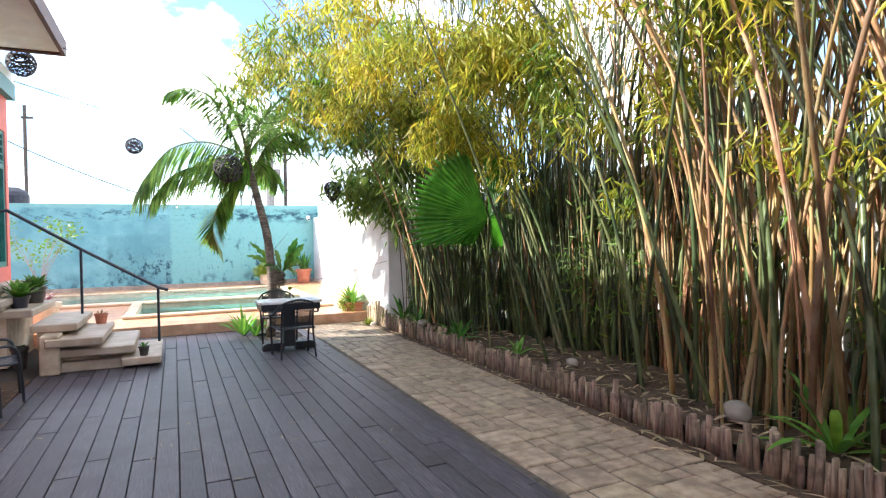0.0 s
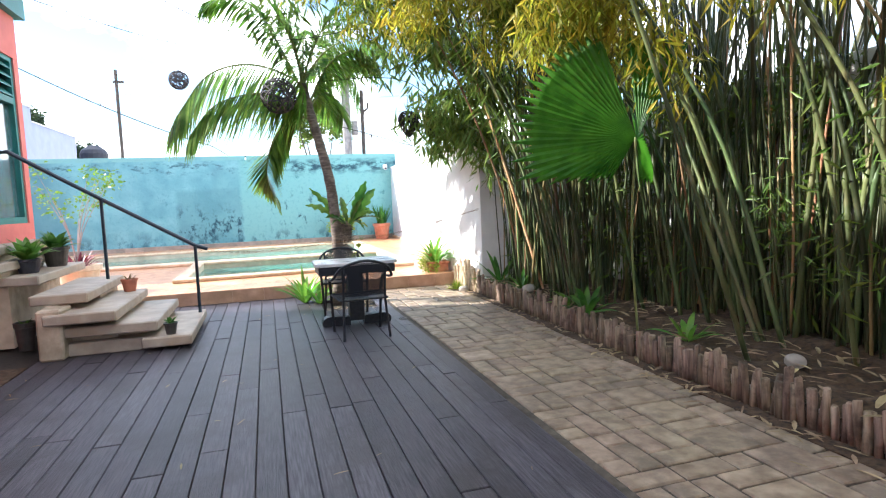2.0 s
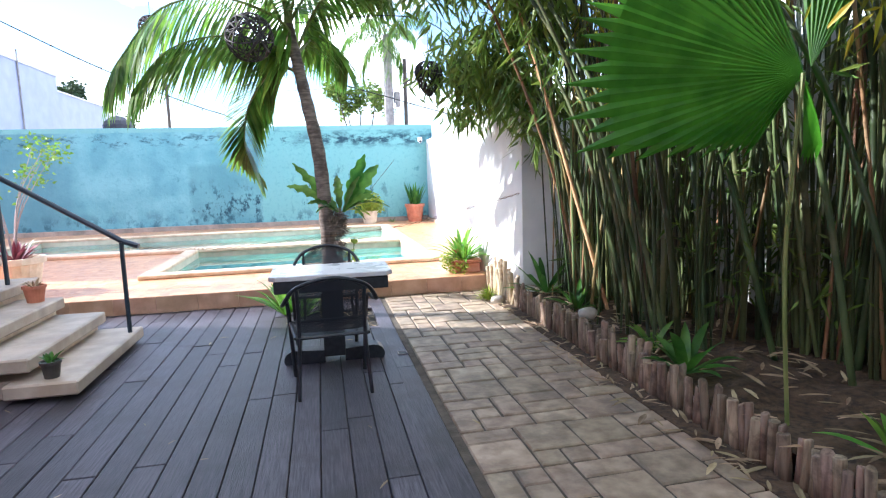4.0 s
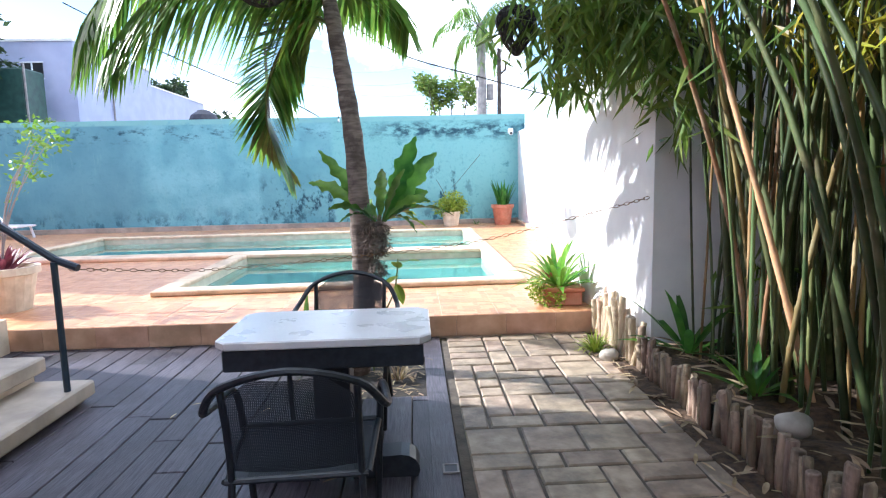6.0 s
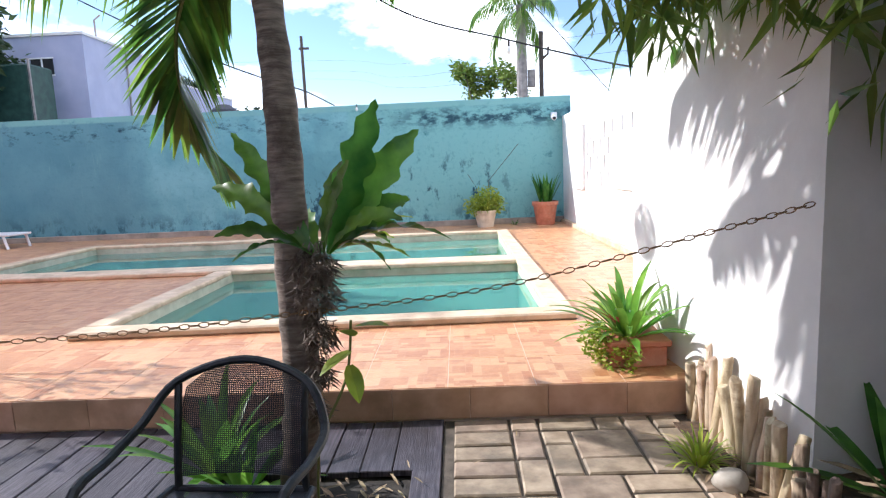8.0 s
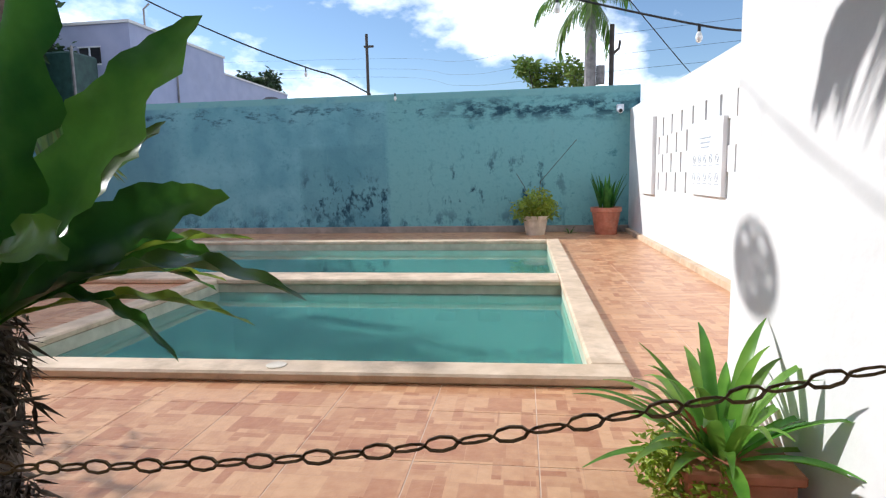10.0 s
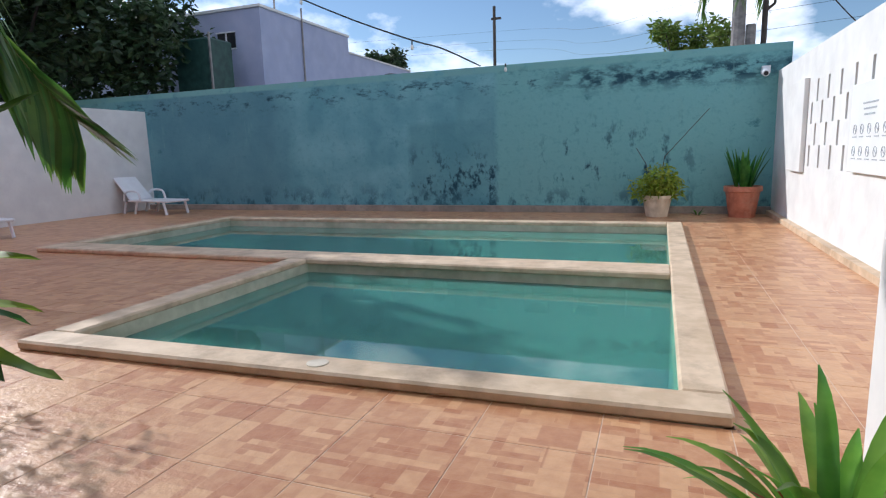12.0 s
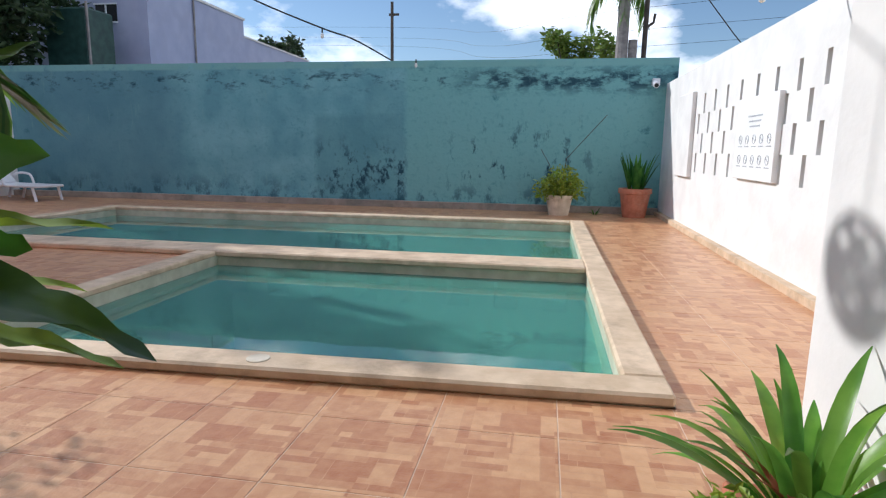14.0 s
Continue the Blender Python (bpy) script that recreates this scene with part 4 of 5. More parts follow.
CULMS = [culm_mesh(k, (4.4, 5.2, 6.0, 6.6)[k % 4], (0.009, 0.013, 0.017, 0.025)[(k * 3) % 4], (0.15, 0.35, 0.6, 0.95)[(k * 5 + 1) % 4], M_culmtan if k % 5 < 2 else M_culm) for k in range(16)]
rng = random.Random(11)
YS = [-1.0, 0.6, 2.1, 3.5, 4.9, 6.3, 7.7, 9.1, 10.4]
for ci, cy in enumerate(YS):
    clump = thing("bamboo_clump", "dense clump of tall green and tan bamboo canes", "bamboo", (4.55, cy, 0.1), 0, "bamboo hedge")
    heads = []
    for k in range(112):
        kind = rng.randrange(16)
        x, y = rng.gauss(0.05, 0.33), rng.uniform(-0.78, 0.78)
        if cy + y > 6.0 and kind % 5 < 2 and kind < 12:
            kind += 2
        if cy + y < 6.0 and k % 3 == 0:
            kind = (0, 1, 5, 6, 10, 11, 15)[kind % 7]
        me = CULMS[kind]
        x = max(-0.66, min(0.72, x))
        if 4.9 < cy + y < 8.9 and x < 0.2:
            x = min(0.7, 0.4 - x)
        yaw = rng.gauss(180, 75) if not 4.9 < cy + y < 8.9 else rng.uniform(-110, 110)
        rx, ry = rng.gauss(0, 4.5), rng.gauss(-1.5, 4.5)
        if cy + y > 10.0:
            rx, ry, x = rng.uniform(1, 6), rng.gauss(0, 3.0), max(x, -0.5)
            yaw = rng.uniform(200, 330)
        ob = part("culm", me, None, clump)
        ob.matrix_local = pose(x, y, -0.05, rx, ry, yaw)
        for f in (0.5, 0.62, 0.74, 0.86, 0.97):
            v = me.vertices[int(f * len(me.vertices)) - 1].co
            w = ob.matrix_local @ v
            if w.z > 2.3:
                heads.append((w.x, w.y, w.z, 0.4))
    part("foliage", leaf_cloud(heads, 7600, 0.16, 40 + ci, 0.17, 0.6), None, clump, "drooping yellow-green bamboo leaves").data.materials.append(M_bleaf)
    low = [(rng.uniform(-0.45, 0.6), rng.uniform(-0.8, 0.8), rng.uniform(0.4, 2.4), 0.3) for _ in range(12)]
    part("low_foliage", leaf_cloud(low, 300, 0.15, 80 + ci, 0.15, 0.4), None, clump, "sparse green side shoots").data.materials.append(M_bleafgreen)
    if cy < 6.0:
        crown = [(rng.uniform(-1.3, 0.7), rng.uniform(-0.8, 0.8), rng.uniform(3.3, 5.6), 0.45) for _ in range(22)]
        part("crown_foliage", leaf_cloud(crown, 3000, 0.17, 380 + ci, 0.17, 0.6), None, clump, "dense yellow-green leaf crown").data.materials.append(M_bleaf)
    front = [(rng.uniform(-0.7, -0.2), rng.uniform(-0.8, 0.8), rng.uniform(1.9, 3.4), 0.26) for _ in range(8)]
    if cy < 6 or cy > 9:
        part("front_foliage", leaf_cloud(front, 650, 0.16, 280 + ci, 0.17, 0.6), None, clump, "sunlit yellow bamboo leaves").data.materials.append(M_bleaf)
    back = [(rng.uniform(0.5, 0.78), rng.uniform(-0.8, 0.8), rng.uniform(0.2, 2.6), 0.3) for _ in range(14)]
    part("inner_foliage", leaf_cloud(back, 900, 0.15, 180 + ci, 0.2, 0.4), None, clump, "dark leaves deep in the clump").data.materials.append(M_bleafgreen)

clump = thing("bamboo_clump", "dark green canes crowded beside the white pier", "bamboo", (4.0, 10.75, 0.1), 0, "bamboo hedge")
for k in range(30):
    ob = part("culm", CULMS[(k * 7 + 1) % 16 if k % 4 else 4], None, clump)
    ob.matrix_local = pose(rng.uniform(-0.12, 0.3), rng.uniform(-0.5, 0.5), -0.05, rng.uniform(-3, 3), rng.uniform(-3, 4), rng.uniform(180, 340))
# arching canes that reach out over the deck with their leaves
ARCHES = [(3.0, (2.6, 5.2), 4.4), (4.6, (1.8, 7.2), 4.7), (5.6, (2.2, 8.2), 4.2), (6.8, (1.9, 9.6), 4.4), (7.6, (2.5, 10.4), 4.0), (8.6, (2.1, 11.2), 4.3), (9.6, (2.9, 11.6), 3.7), (8.0, (3.2, 9.4), 3.6), (10.3, (3.0, 12.3), 2.95), (6.2, (3.2, 7.4), 4.0), (9.2, (2.4, 12.4), 4.0), (5.2, (3.0, 6.6), 3.8), (10.6, (3.45, 12.4), 2.6), (7.2, (3.3, 8.4), 3.3), (9.9, (3.4, 11.2), 3.1), (10.2, (3.3, 12.0), 2.65), (8.6, (1.3, 11.4), 4.9), (9.3, (0.9, 12.4), 4.7), (9.7, (1.7, 13.0), 4.4), (7.0, (1.2, 10.2), 5.0)]
for i, (y0, tip, z1) in enumerate(ARCHES):
    arch = thing("arching_bamboo", "bent bamboo cane hung with yellowing leaves", "bamboo", (4.1 + 0.45 * (5.5 < y0 < 8.7), y0, 0.1), 0, "bamboo hedge")
    dx, dy = tip[0] - 4.1 - 0.45 * (5.5 < y0 < 8.7), tip[1] - y0
    pts = smooth_path([(0, 0, 0), (dx * 0.15, dy * 0.15, z1 * 0.45), (dx * 0.45, dy * 0.45, z1 * 0.85), (dx * 0.75, dy * 0.75, z1 * 0.98), (dx, dy, z1 * 0.9)], 6)
    part("culm", tube(bmesh.new(), pts, [0.022 - 0.018 * k / (len(pts) - 1) for k in range(len(pts))], 7), M_culm, arch, "", True)
    hs = [(p.x, p.y, p.z - 0.1, 0.4) for p in pts[10:]]
    green = y0 > 9
    part("foliage", leaf_cloud(hs, 600 if green else 2000, 0.26 if green else 0.17, 140 + i, 0.16, 0.7), None, arch).data.materials.append(M_bleafgreen if green else M_bleaf)
# long bare canes leaning out over the path
for y0, x0, top_at in ((3.4, 4.2, (1.5, 2.2, 4.6)), (4.4, 4.1, (2.2, 4.6, 4.6)), (5.4, 4.2, (3.0, 3.2, 5.2)), (6.6, 4.0, (2.2, 6.4, 4.2)), (10.2, 4.15, (3.1, 10.6, 3.9)), (7.0, 4.5, (4.0, 8.8, 4.6)), (9.6, 4.2, (3.3, 9.0, 4.4))):
    cane = thing("leaning_bamboo", "single long bamboo cane leaning over the path", "bamboo", (x0, y0, 0.1), 0, "bamboo hedge")
    d = Vector(top_at) - Vector((x0, y0, 0.1))
    pts = [d * (k / 14) + Vector((0, 0, 0.12 * math.sin(math.pi * k / 14))) for k in range(15)]
    part("culm", tube(bmesh.new(), [q for p in pts for q in (p, p + d * 0.006)][:-1], [q for k in range(15) for q in (0.024 - 0.001 * k, 0.02 - 0.001 * k)][:-1], 8), M_culmtan if y0 > 8 or y0 < 4 else M_culm, cane, "", True)


# ---- fan palm leaf ----
def fan_palm(at):
    t = thing("fan_palm", "bright green fan palm with a broad pleated leaf", "palm", at)
    part("stalk", tube(bmesh.new(), smooth_path([(0, 0, 0), (-0.03, 0.03, 0.9), (0.0, 0.0, 1.78)], 5), 0.012, 6), M_palmdry, t)
    for c, yaw, tilt, r, lo, hi in (((0.0, 0.0, 1.78), -14, 80, 1.06, -150, -14), ((0.02, -0.02, 1.8), -30, 84, 0.95, -6, 30), ((0.03, 0.03, 1.76), 35, 70, 0.55, 40, 170)):
        bm = bmesh.new()
        o = bm.verts.new((0, 0, 0))
        n = max(6, int((hi - lo) / 4.5))
        ring = []

        def trim(a):
            return min(1.0, 0.36 / max(0.01, -math.cos(a)) / r) if math.cos(a) < 0 else 1.0

        def at_angle(k, rr, dz):
            a = radians(lo + (hi - lo) * k / (2 * n))
            return bm.verts.new((rr * trim(a) * math.sin(a), rr * trim(a) * math.cos(a), dz - 0.1 * abs(math.sin(a * 0.5))))
        for k in range(n * 2 + 1):
            ring.append(at_angle(k, r * 0.86, 0.012 if k % 2 else -0.012))
        for k in range(n * 2):
            bm.faces.new((o, ring[k + 1], ring[k]))
        for k in range(1, n * 2, 2):
            tp = at_angle(k, r * (1.04 + 0.05 * math.sin(k * 1.7)), -0.05)
            bm.faces.new((ring[k - 1], ring[k], tp))
            bm.faces.new((ring[k], ring[k + 1], tp))
        lf = part("leaf", bm, M_fan, t)
        lf.matrix_local = pose(*c, tilt, 0, yaw)
    return t


fan_palm((3.86, 7.75, 0.12))

# ---- far things ----
far_house = thing("far_house", "lilac-white flat-roofed house beyond the wall", "house", (0, 26.7, 0))
part("wall", boxes((-24, -8.6, 0, 5.4, -1.5, 5.9)), M_lilac, far_house)
part("rear_wall", boxes((-24, -8.64, 5.4, 11.5, -1.5, 5.32)), M_lilac, far_house, "lower rear wing wall")
part("parapet", boxes((-24.04, -8.56, -0.04, 5.44, 5.9, 5.98), (-24, -8.6, 5.44, 11.54, 5.32, 5.38)), M_white, far_house, "pale roof edge")
w = part("window", boxes((-10.22, -9.56, -0.03, 0.02, 4.78, 5.24)), M_dark, far_house)
part("frame", boxes((-10.26, -9.52, -0.06, -0.03, 5.24, 5.28), (-10.26, -9.52, -0.06, -0.03, 4.74, 4.78), (-9.9, -9.86, -0.06, -0.03, 4.78, 5.24)), M_plastic, w)
part("drain_pipe", tube(bmesh.new(), [(-8.56, 2.2, -1.5), (-8.56, 2.2, 6.3)], 0.03, 6), M_pole, far_house)
part("roof_pipe", tube(bmesh.new(), [(-8.9, 1.2, 5.9), (-8.9, 1.2, 6.6), (-8.7, 1.2, 6.75)], 0.03, 6), M_pole, far_house)
wp = thing("utility_pole", "dark wooden utility pole with a crossarm", "pole", (-13.0, 70, -1.5))
part("shaft", tube(bmesh.new(), [(0, 0, 0), (0, 0, 17.1)], [0.19, 0.15], 8), M_woodpole, wp)
part("crossarm", boxes((-0.3, 0.7, -0.09, 0.09, 15.8, 16.0)), M_woodpole, wp)
tp = thing("tall_palm", "tall grey-trunked palm beyond the wall", "palm tree", (6.05, 42, -1.5))
part("trunk", tube(bmesh.new(), [(0, 0, 0), (0.05, 0, 11.6)], [0.36, 0.27], 10), M_pole, tp)
for i in range(10):
    frond("frond", tp, (0.05, 0, 11.6), i * 0.63 + 0.2, radians(20 + 40 * (i % 3 == 0) - 40 * (i % 3 == 1)), 3.4, 1.7, 60 + i, 1.0, 1.3, 34, 1.0, 0.035)


def far_tree(at, clumps, n, size, mat, label, seed):
    t = thing("far_tree", label, "tree", at)
    bm = bmesh.new()
    tube(bm, [(0, 0, 0), (0.05, 0, 2.2), (0, 0, 3.6)], [0.16, 0.12, 0.05], 7)
    for c in clumps[:5]:
        tube(bm, [(0.03, 0, 2.2), ((c[0]) * 0.6, c[1] * 0.6, 1 + c[2] * 0.6), c[:3]], [0.08, 0.05, 0.02], 5)
    part("trunk", bm, M_woodpole, t)
    part("crown", leaf_cloud(clumps, n, size, seed, 0.5, 0.1), mat, t).data.materials.append(mat)


def clumps(seed, n, rx, rz, z0, r):
    g = random.Random(seed)
    return [(g.uniform(-rx, rx), g.uniform(-rx * 0.5, rx * 0.5), z0 + g.uniform(0, rz), g.uniform(0.6, 1.0) * r) for _ in range(n)]


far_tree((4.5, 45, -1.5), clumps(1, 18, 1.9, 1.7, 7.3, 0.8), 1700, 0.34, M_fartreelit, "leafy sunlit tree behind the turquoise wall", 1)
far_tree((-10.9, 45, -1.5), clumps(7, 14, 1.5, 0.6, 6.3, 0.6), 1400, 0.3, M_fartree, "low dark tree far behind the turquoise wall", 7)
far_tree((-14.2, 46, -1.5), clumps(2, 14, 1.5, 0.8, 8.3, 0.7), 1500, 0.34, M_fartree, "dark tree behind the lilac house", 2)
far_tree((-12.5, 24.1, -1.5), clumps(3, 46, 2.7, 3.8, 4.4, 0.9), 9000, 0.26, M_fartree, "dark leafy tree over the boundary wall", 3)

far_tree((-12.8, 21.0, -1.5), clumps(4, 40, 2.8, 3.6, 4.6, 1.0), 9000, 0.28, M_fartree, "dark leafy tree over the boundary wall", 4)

# added out of view, placed so its crown shades the left of the terrace
far_tree((-12.4, 19.0, -1.5), clumps(6, 44, 2.2, 3.4, 5.4, 0.95), 9500, 0.3, M_fartree, "unseen tall dark leafy tree added to shade the terrace", 6)

# ---- pots and plants ----
def potted(name, label, at, r, h, pot_mat, pot_label, leaf, square=False):
    t = thing(name, label, "potted plant", at)
    bm = bmesh.new()
    lathe(bm, [(r * 0.72, 0), (r * 0.95, h * 0.82), (r * 1.06, h * 0.84), (r * 1.06, h), (r * 0.9, h), (r * 0.88, h * 0.9)], 20)
    part("pot", bm, pot_mat, t, pot_label)
    bm = bmesh.new()
    leaf(bm, h * 0.9)
    return t, bm


t = thing("potted_lily", "lush strap-leaved plant in a terracotta trough on the terrace edge", "potted plant", (3.34, 12.72, PLAT))
part("pot", box(box(bmesh.new(), -0.12, 0.22, -0.15, 0.15, 0, 0.13, 0.01), -0.14, 0.24, -0.17, 0.17, 0.13, 0.17, 0.008), M_terra, t, "terracotta trough")
g = random.Random(7)
for k in range(46):
    bm = bmesh.new()
    yw = k * 2.39996
    blade(bm, (0.02 + 0.05 * math.cos(yw), 0.05 * math.sin(yw), 0.15), yw + g.uniform(-0.3, 0.3), 0.3 + 1.1 * k / 46 + g.uniform(-0.1, 0.1), 0.49 * g.uniform(0.7, 1.1), 0.046 * g.uniform(0.8, 1.15), g.uniform(0.6, 1.5), 9, 0, 0.35)
    part("leaf", bm, M_lily, t, "", True)
for k in range(4):
    bm = bmesh.new()
    blade(bm, (0.0, -0.02, 0.17), 2.6 + 0.5 * k, 0.9, 0.24, 0.035, 0.6, 7, 0, 0.3)
    part("young_leaf", bm, M_redleaf, t, "red young inner leaf", True)
part("ground_cover", leaf_cloud([(-0.16, -0.05, 0.1, 0.12), (-0.05, -0.16, 0.08, 0.12), (-0.2, -0.1, 0.2, 0.1)], 700, 0.04, 9, 0.5, 0.0), M_yellowleaf, t, "small lime green trailing leaves").data.materials.append(M_yellowleaf)
t, bm = potted("potted_fern", "bushy light green fern in a cream pot", (2.9, 21.7, PLAT), 0.24, 0.36, M_creampot, "cream pot", lambda b, z: rosette(b, 60, 0.5, 0.03, 0.2, 1.4, 1.6, (0, 0, z), 8, 0, 5, 0.2, 0.1))
part("leaves", bm, M_yellowleaf, t)
part("fronds", leaf_cloud([(0.05, -0.05, 0.62, 0.3), (-0.2, -0.1, 0.5, 0.24), (0.22, 0.0, 0.5, 0.22)], 1500, 0.09, 31, 0.35, 0.3), None, t, "small feathery green leaflets").data.materials.append(M_yellowleaf)
part("twigs", tube(tube(bmesh.new(), [(0, 0, 0.3), (0.1, 0, 1.0), (0.75, 0, 1.75)], 0.008, 4), [(0, 0, 0.3), (-0.2, 0, 0.9), (-0.35, 0, 1.15)], 0.008, 4), M_woodpole, t)
t, bm = potted("potted_snake_plant", "upright snake plant in a red terracotta pot", (4.2, 21.75, PLAT), 0.27, 0.5, M_terra, "red terracotta pot", lambda b, z: rosette(b, 26, 0.72, 0.07, 1.15, 1.55, 0.25, (0, 0, z), 9, 0, 4, 0.4, 0.12))
part("leaves", bm, M_fern, t)


# ---- sun lounger ----
def lounger(at, turn):
    t = thing("sun_lounger", "white plastic sun lounger with raised backrest", "sun lounger", at, turn, "loungers by the pool")
    part("seat", box(bmesh.new(), -0.2, 1.15, -0.3, 0.3, 0.27, 0.32, 0.015), M_plastic, t)
    bm = bmesh.new()
    box(bm, 0, 0.75, -0.28, 0.28, 0, 0.045, 0.012)
    b = part("backrest", bm, M_plastic, t)
    b.matrix_local = pose(-0.15, 0, 0.3, 0, 0, 180) @ pose(0, 0, 0, 0, -42, 0)
    for x in (-0.35, 0.05, 0.95):
        for y in (-0.27, 0.27):
            part("leg", tube(bmesh.new(), [(x + 0.06, y, 0.28), (x + (0.14 if x > 0.5 else -0.05), y, 0)], 0.028, 6), M_plastic, t)
    for y in (-0.31, 0.31):
        part("armrest", tube(bmesh.new(), smooth_path([(-0.3, y, 0.3), (-0.2, y, 0.5), (0.2, y, 0.5), (0.3, y, 0.3)], 4), 0.025, 6), M_plastic, t)
    return t


lounger((-8.2, 21.4, PLAT), -8)
lounger((-8.1, 17.5, PLAT), -8)

# ---- chain, cables ----
CH = smooth_path([(-0.2, 11.0, 0.9), (0.43, 11.4, 0.81), (1.02, 11.42, 0.83), (1.6, 11.45, 0.87), (2.47, 11.42, 0.96), (3.37, 11.42, 1.16), (3.7, 11.42, 1.24)], 40)
bm = bmesh.new()
dist = 0.0
prev = CH[0]
flip = 0
for p in CH[1:]:
    dist += (p - prev).length
    if dist > 0.034:
        d = (p - prev).normalized()
        s = Vector((0, 0, 1)).cross(d).normalized()
        u = d.cross(s)
        a = s if flip % 2 else u
        loop = [p + d * 0.024 * math.cos(q) + a * 0.0105 * math.sin(q) for q in (k * math.pi / 4 for k in range(9))]
        tube(bm, loop, 0.0027, 4, False)
        flip += 1
        dist = 0.0
    prev = p
tagged(part("chain", bm, M_rust, None), "rusty steel chain hung from palm trunk to wall", "chain")


def cable(pts, r, label):
    ob = part("cable", tube(bmesh.new(), smooth_path(pts, 10), r, 5), M_cable, None)
    return tagged(ob, label, "cable")


def bulb(at):
    t = thing("string_light_bulb", "clear bulb hanging from a black string light cable", "bulb", at, 0, "string lights")
    part("socket", tube(bmesh.new(), [(0, 0, 0), (0, 0, -0.06)], 0.014, 8), M_cable, t)
    part("bulb", lathe(bmesh.new(), [(0.004, -0.15), (0.022, -0.14), (0.03, -0.11), (0.024, -0.08), (0.013, -0.06)], 12), M_bulb, t)


def basket_lamp(at, r, label="round dark wicker basket lamp hanging from a cable", up=0.5):
    t = thing("basket_lamp", label, "lamp", at, 0, "hanging wicker lamps")
    g = random.Random(int(at[1] * 10))
    heart = "heart" in label
    for k in range(20):
        ax = Vector((g.gauss(0, 1), g.gauss(0, 1), g.gauss(0, 1))).normalized()
        s = ax.orthogonal().normalized()
        u = ax.cross(s)
        off = ax * r * g.uniform(-0.45, 0.45)
        rr = math.sqrt(max(0.0, r * r - off.length_squared))
        pts = [off + rr * (math.cos(a) * s + math.sin(a) * u) for a in (q * math.pi / 10 for q in range(21))]
        if heart:
            pts = [Vector((p.x * (0.75 + 0.35 * p.z / r), p.y * 0.5 * (0.75 + 0.35 * p.z / r), p.z)) for p in pts]
        part("hoop", tube(bmesh.new(), pts, 0.009, 4, False), M_wicker, t)
    part("cord", tube(bmesh.new(), [(0, 0, r * 0.9), (0, 0, r + up)], 0.004, 4), M_cable, t)
    return t


basket_lamp((0.93, 11.8, 2.94), 0.24)
basket_lamp((2.88, 12.2, 2.6), 0.2, "heart-shaped dark wicker lamp hanging from a cable")
basket_lamp((3.3, 12.2, 2.6), 0.2, "heart-shaped dark wicker lamp hanging from a cable")
basket_lamp((-0.66, 14.5, 3.67), 0.16, "small round wicker lamp hanging from a cable")
basket_lamp((-2.07, 12.0, 4.5), 0.2, "round dark wicker lamp hanging under the eave")

cable([(-2.3, 12.3, 4.3), (-0.66, 14.5, 4.3), (2.0, 16.5, 4.6), (4.8, 18.5, 2.5)], 0.006, "black cable from the eave to the palm")
cable([(1.4, 12.4, 3.25), (2.88, 12.2, 3.25), (3.68, 12.0, 2.3)], 0.006, "black cable from the palm to the pier")
cable([(-1.5, 11.5, 4.7), (0.93, 11.8, 3.7), (4.2, 10.6, 4.4)], 0.006, "black cable over the deck")
cable([(-5.6, 21.0, 5.4), (-3.9, 21.0, 4.5), (-2.4, 21.0, 3.8), (-1.2, 21.0, 3.32), (-0.7, 21.2, 3.16), (-0.35, 22.3, 2.98)], 0.014, "black string light cable slung to the turquoise wall")
cable([(0.2, 15.0, 4.2), (1.64, 16.0, 3.31), (2.97, 16.0, 2.87), (4.3, 16.0, 2.52), (4.75, 16.0, 2.5)], 0.01, "black string light cable slung to the pierced wall")
for z in (6.4, 7.2, 8.2):
    cable([(-60, 70, z + 6.0), (-13.0, 70, z + 5.0), (-2.0, 56, z + 1.7), (7.1, 42, z), (40, 36, z + 1.0)], 0.008, "thin distant wire slung between utility poles")
for at in ((-1.2, 21.0, 3.3), (0.15, 22.28, 2.98), (4.15, 16.0, 2.56), (2.97, 16.0, 2.86), (-3.4, 21.0, 4.3)):
    bulb(at)

# ---- signs and camera on the pierced wall ----
sign = thing("pool_rules_sign", "white pool rules board with faded print and pictograms", "sign", (4.7, 17.44, 1.06))
part("board", box(bmesh.new(), -0.05, 0, -0.56, 0.56, 0, 0.82, 0.004), M_sign, sign)
g = random.Random(2)
for r in range(3):
    part("text_line", boxes((-0.0535, -0.051, -0.2 + 0.03 * r, 0.2 - 0.03 * r, 0.62 - 0.05 * r, 0.635 - 0.05 * r)), M_ink, sign)
for r in range(2):
    for k in range(5):
        y = -0.42 + 0.2 * k
        part("pictogram", tube(tube(bmesh.new(), [(-0.053, y + 0.045 * math.cos(a), 0.4 - 0.2 * r + 0.045 * math.sin(a)) for a in (q * math.pi / 5 for q in range(11))], 0.0028, 4, False), [(-0.053, y - 0.03, 0.38 - 0.2 * r), (-0.053, y + 0.03, 0.42 - 0.2 * r)], 0.0035, 4), M_ink, sign)
        part("text_line", boxes((-0.0535, -0.051, y - 0.06, y + 0.06, 0.325 - 0.2 * r, 0.335 - 0.2 * r)), M_ink, sign)
panel = thing("blank_panel", "plain white board fixed to the pierced wall", "panel", (4.7, 20.48, 0.97))
part("board", box(bmesh.new(), -0.06, 0, -0.42, 0.42, 0, 1.2, 0.006), M_white, panel)
cctv = thing("security_camera", "small white security camera on a wall bracket", "camera", (4.5, 22.32, 2.5))
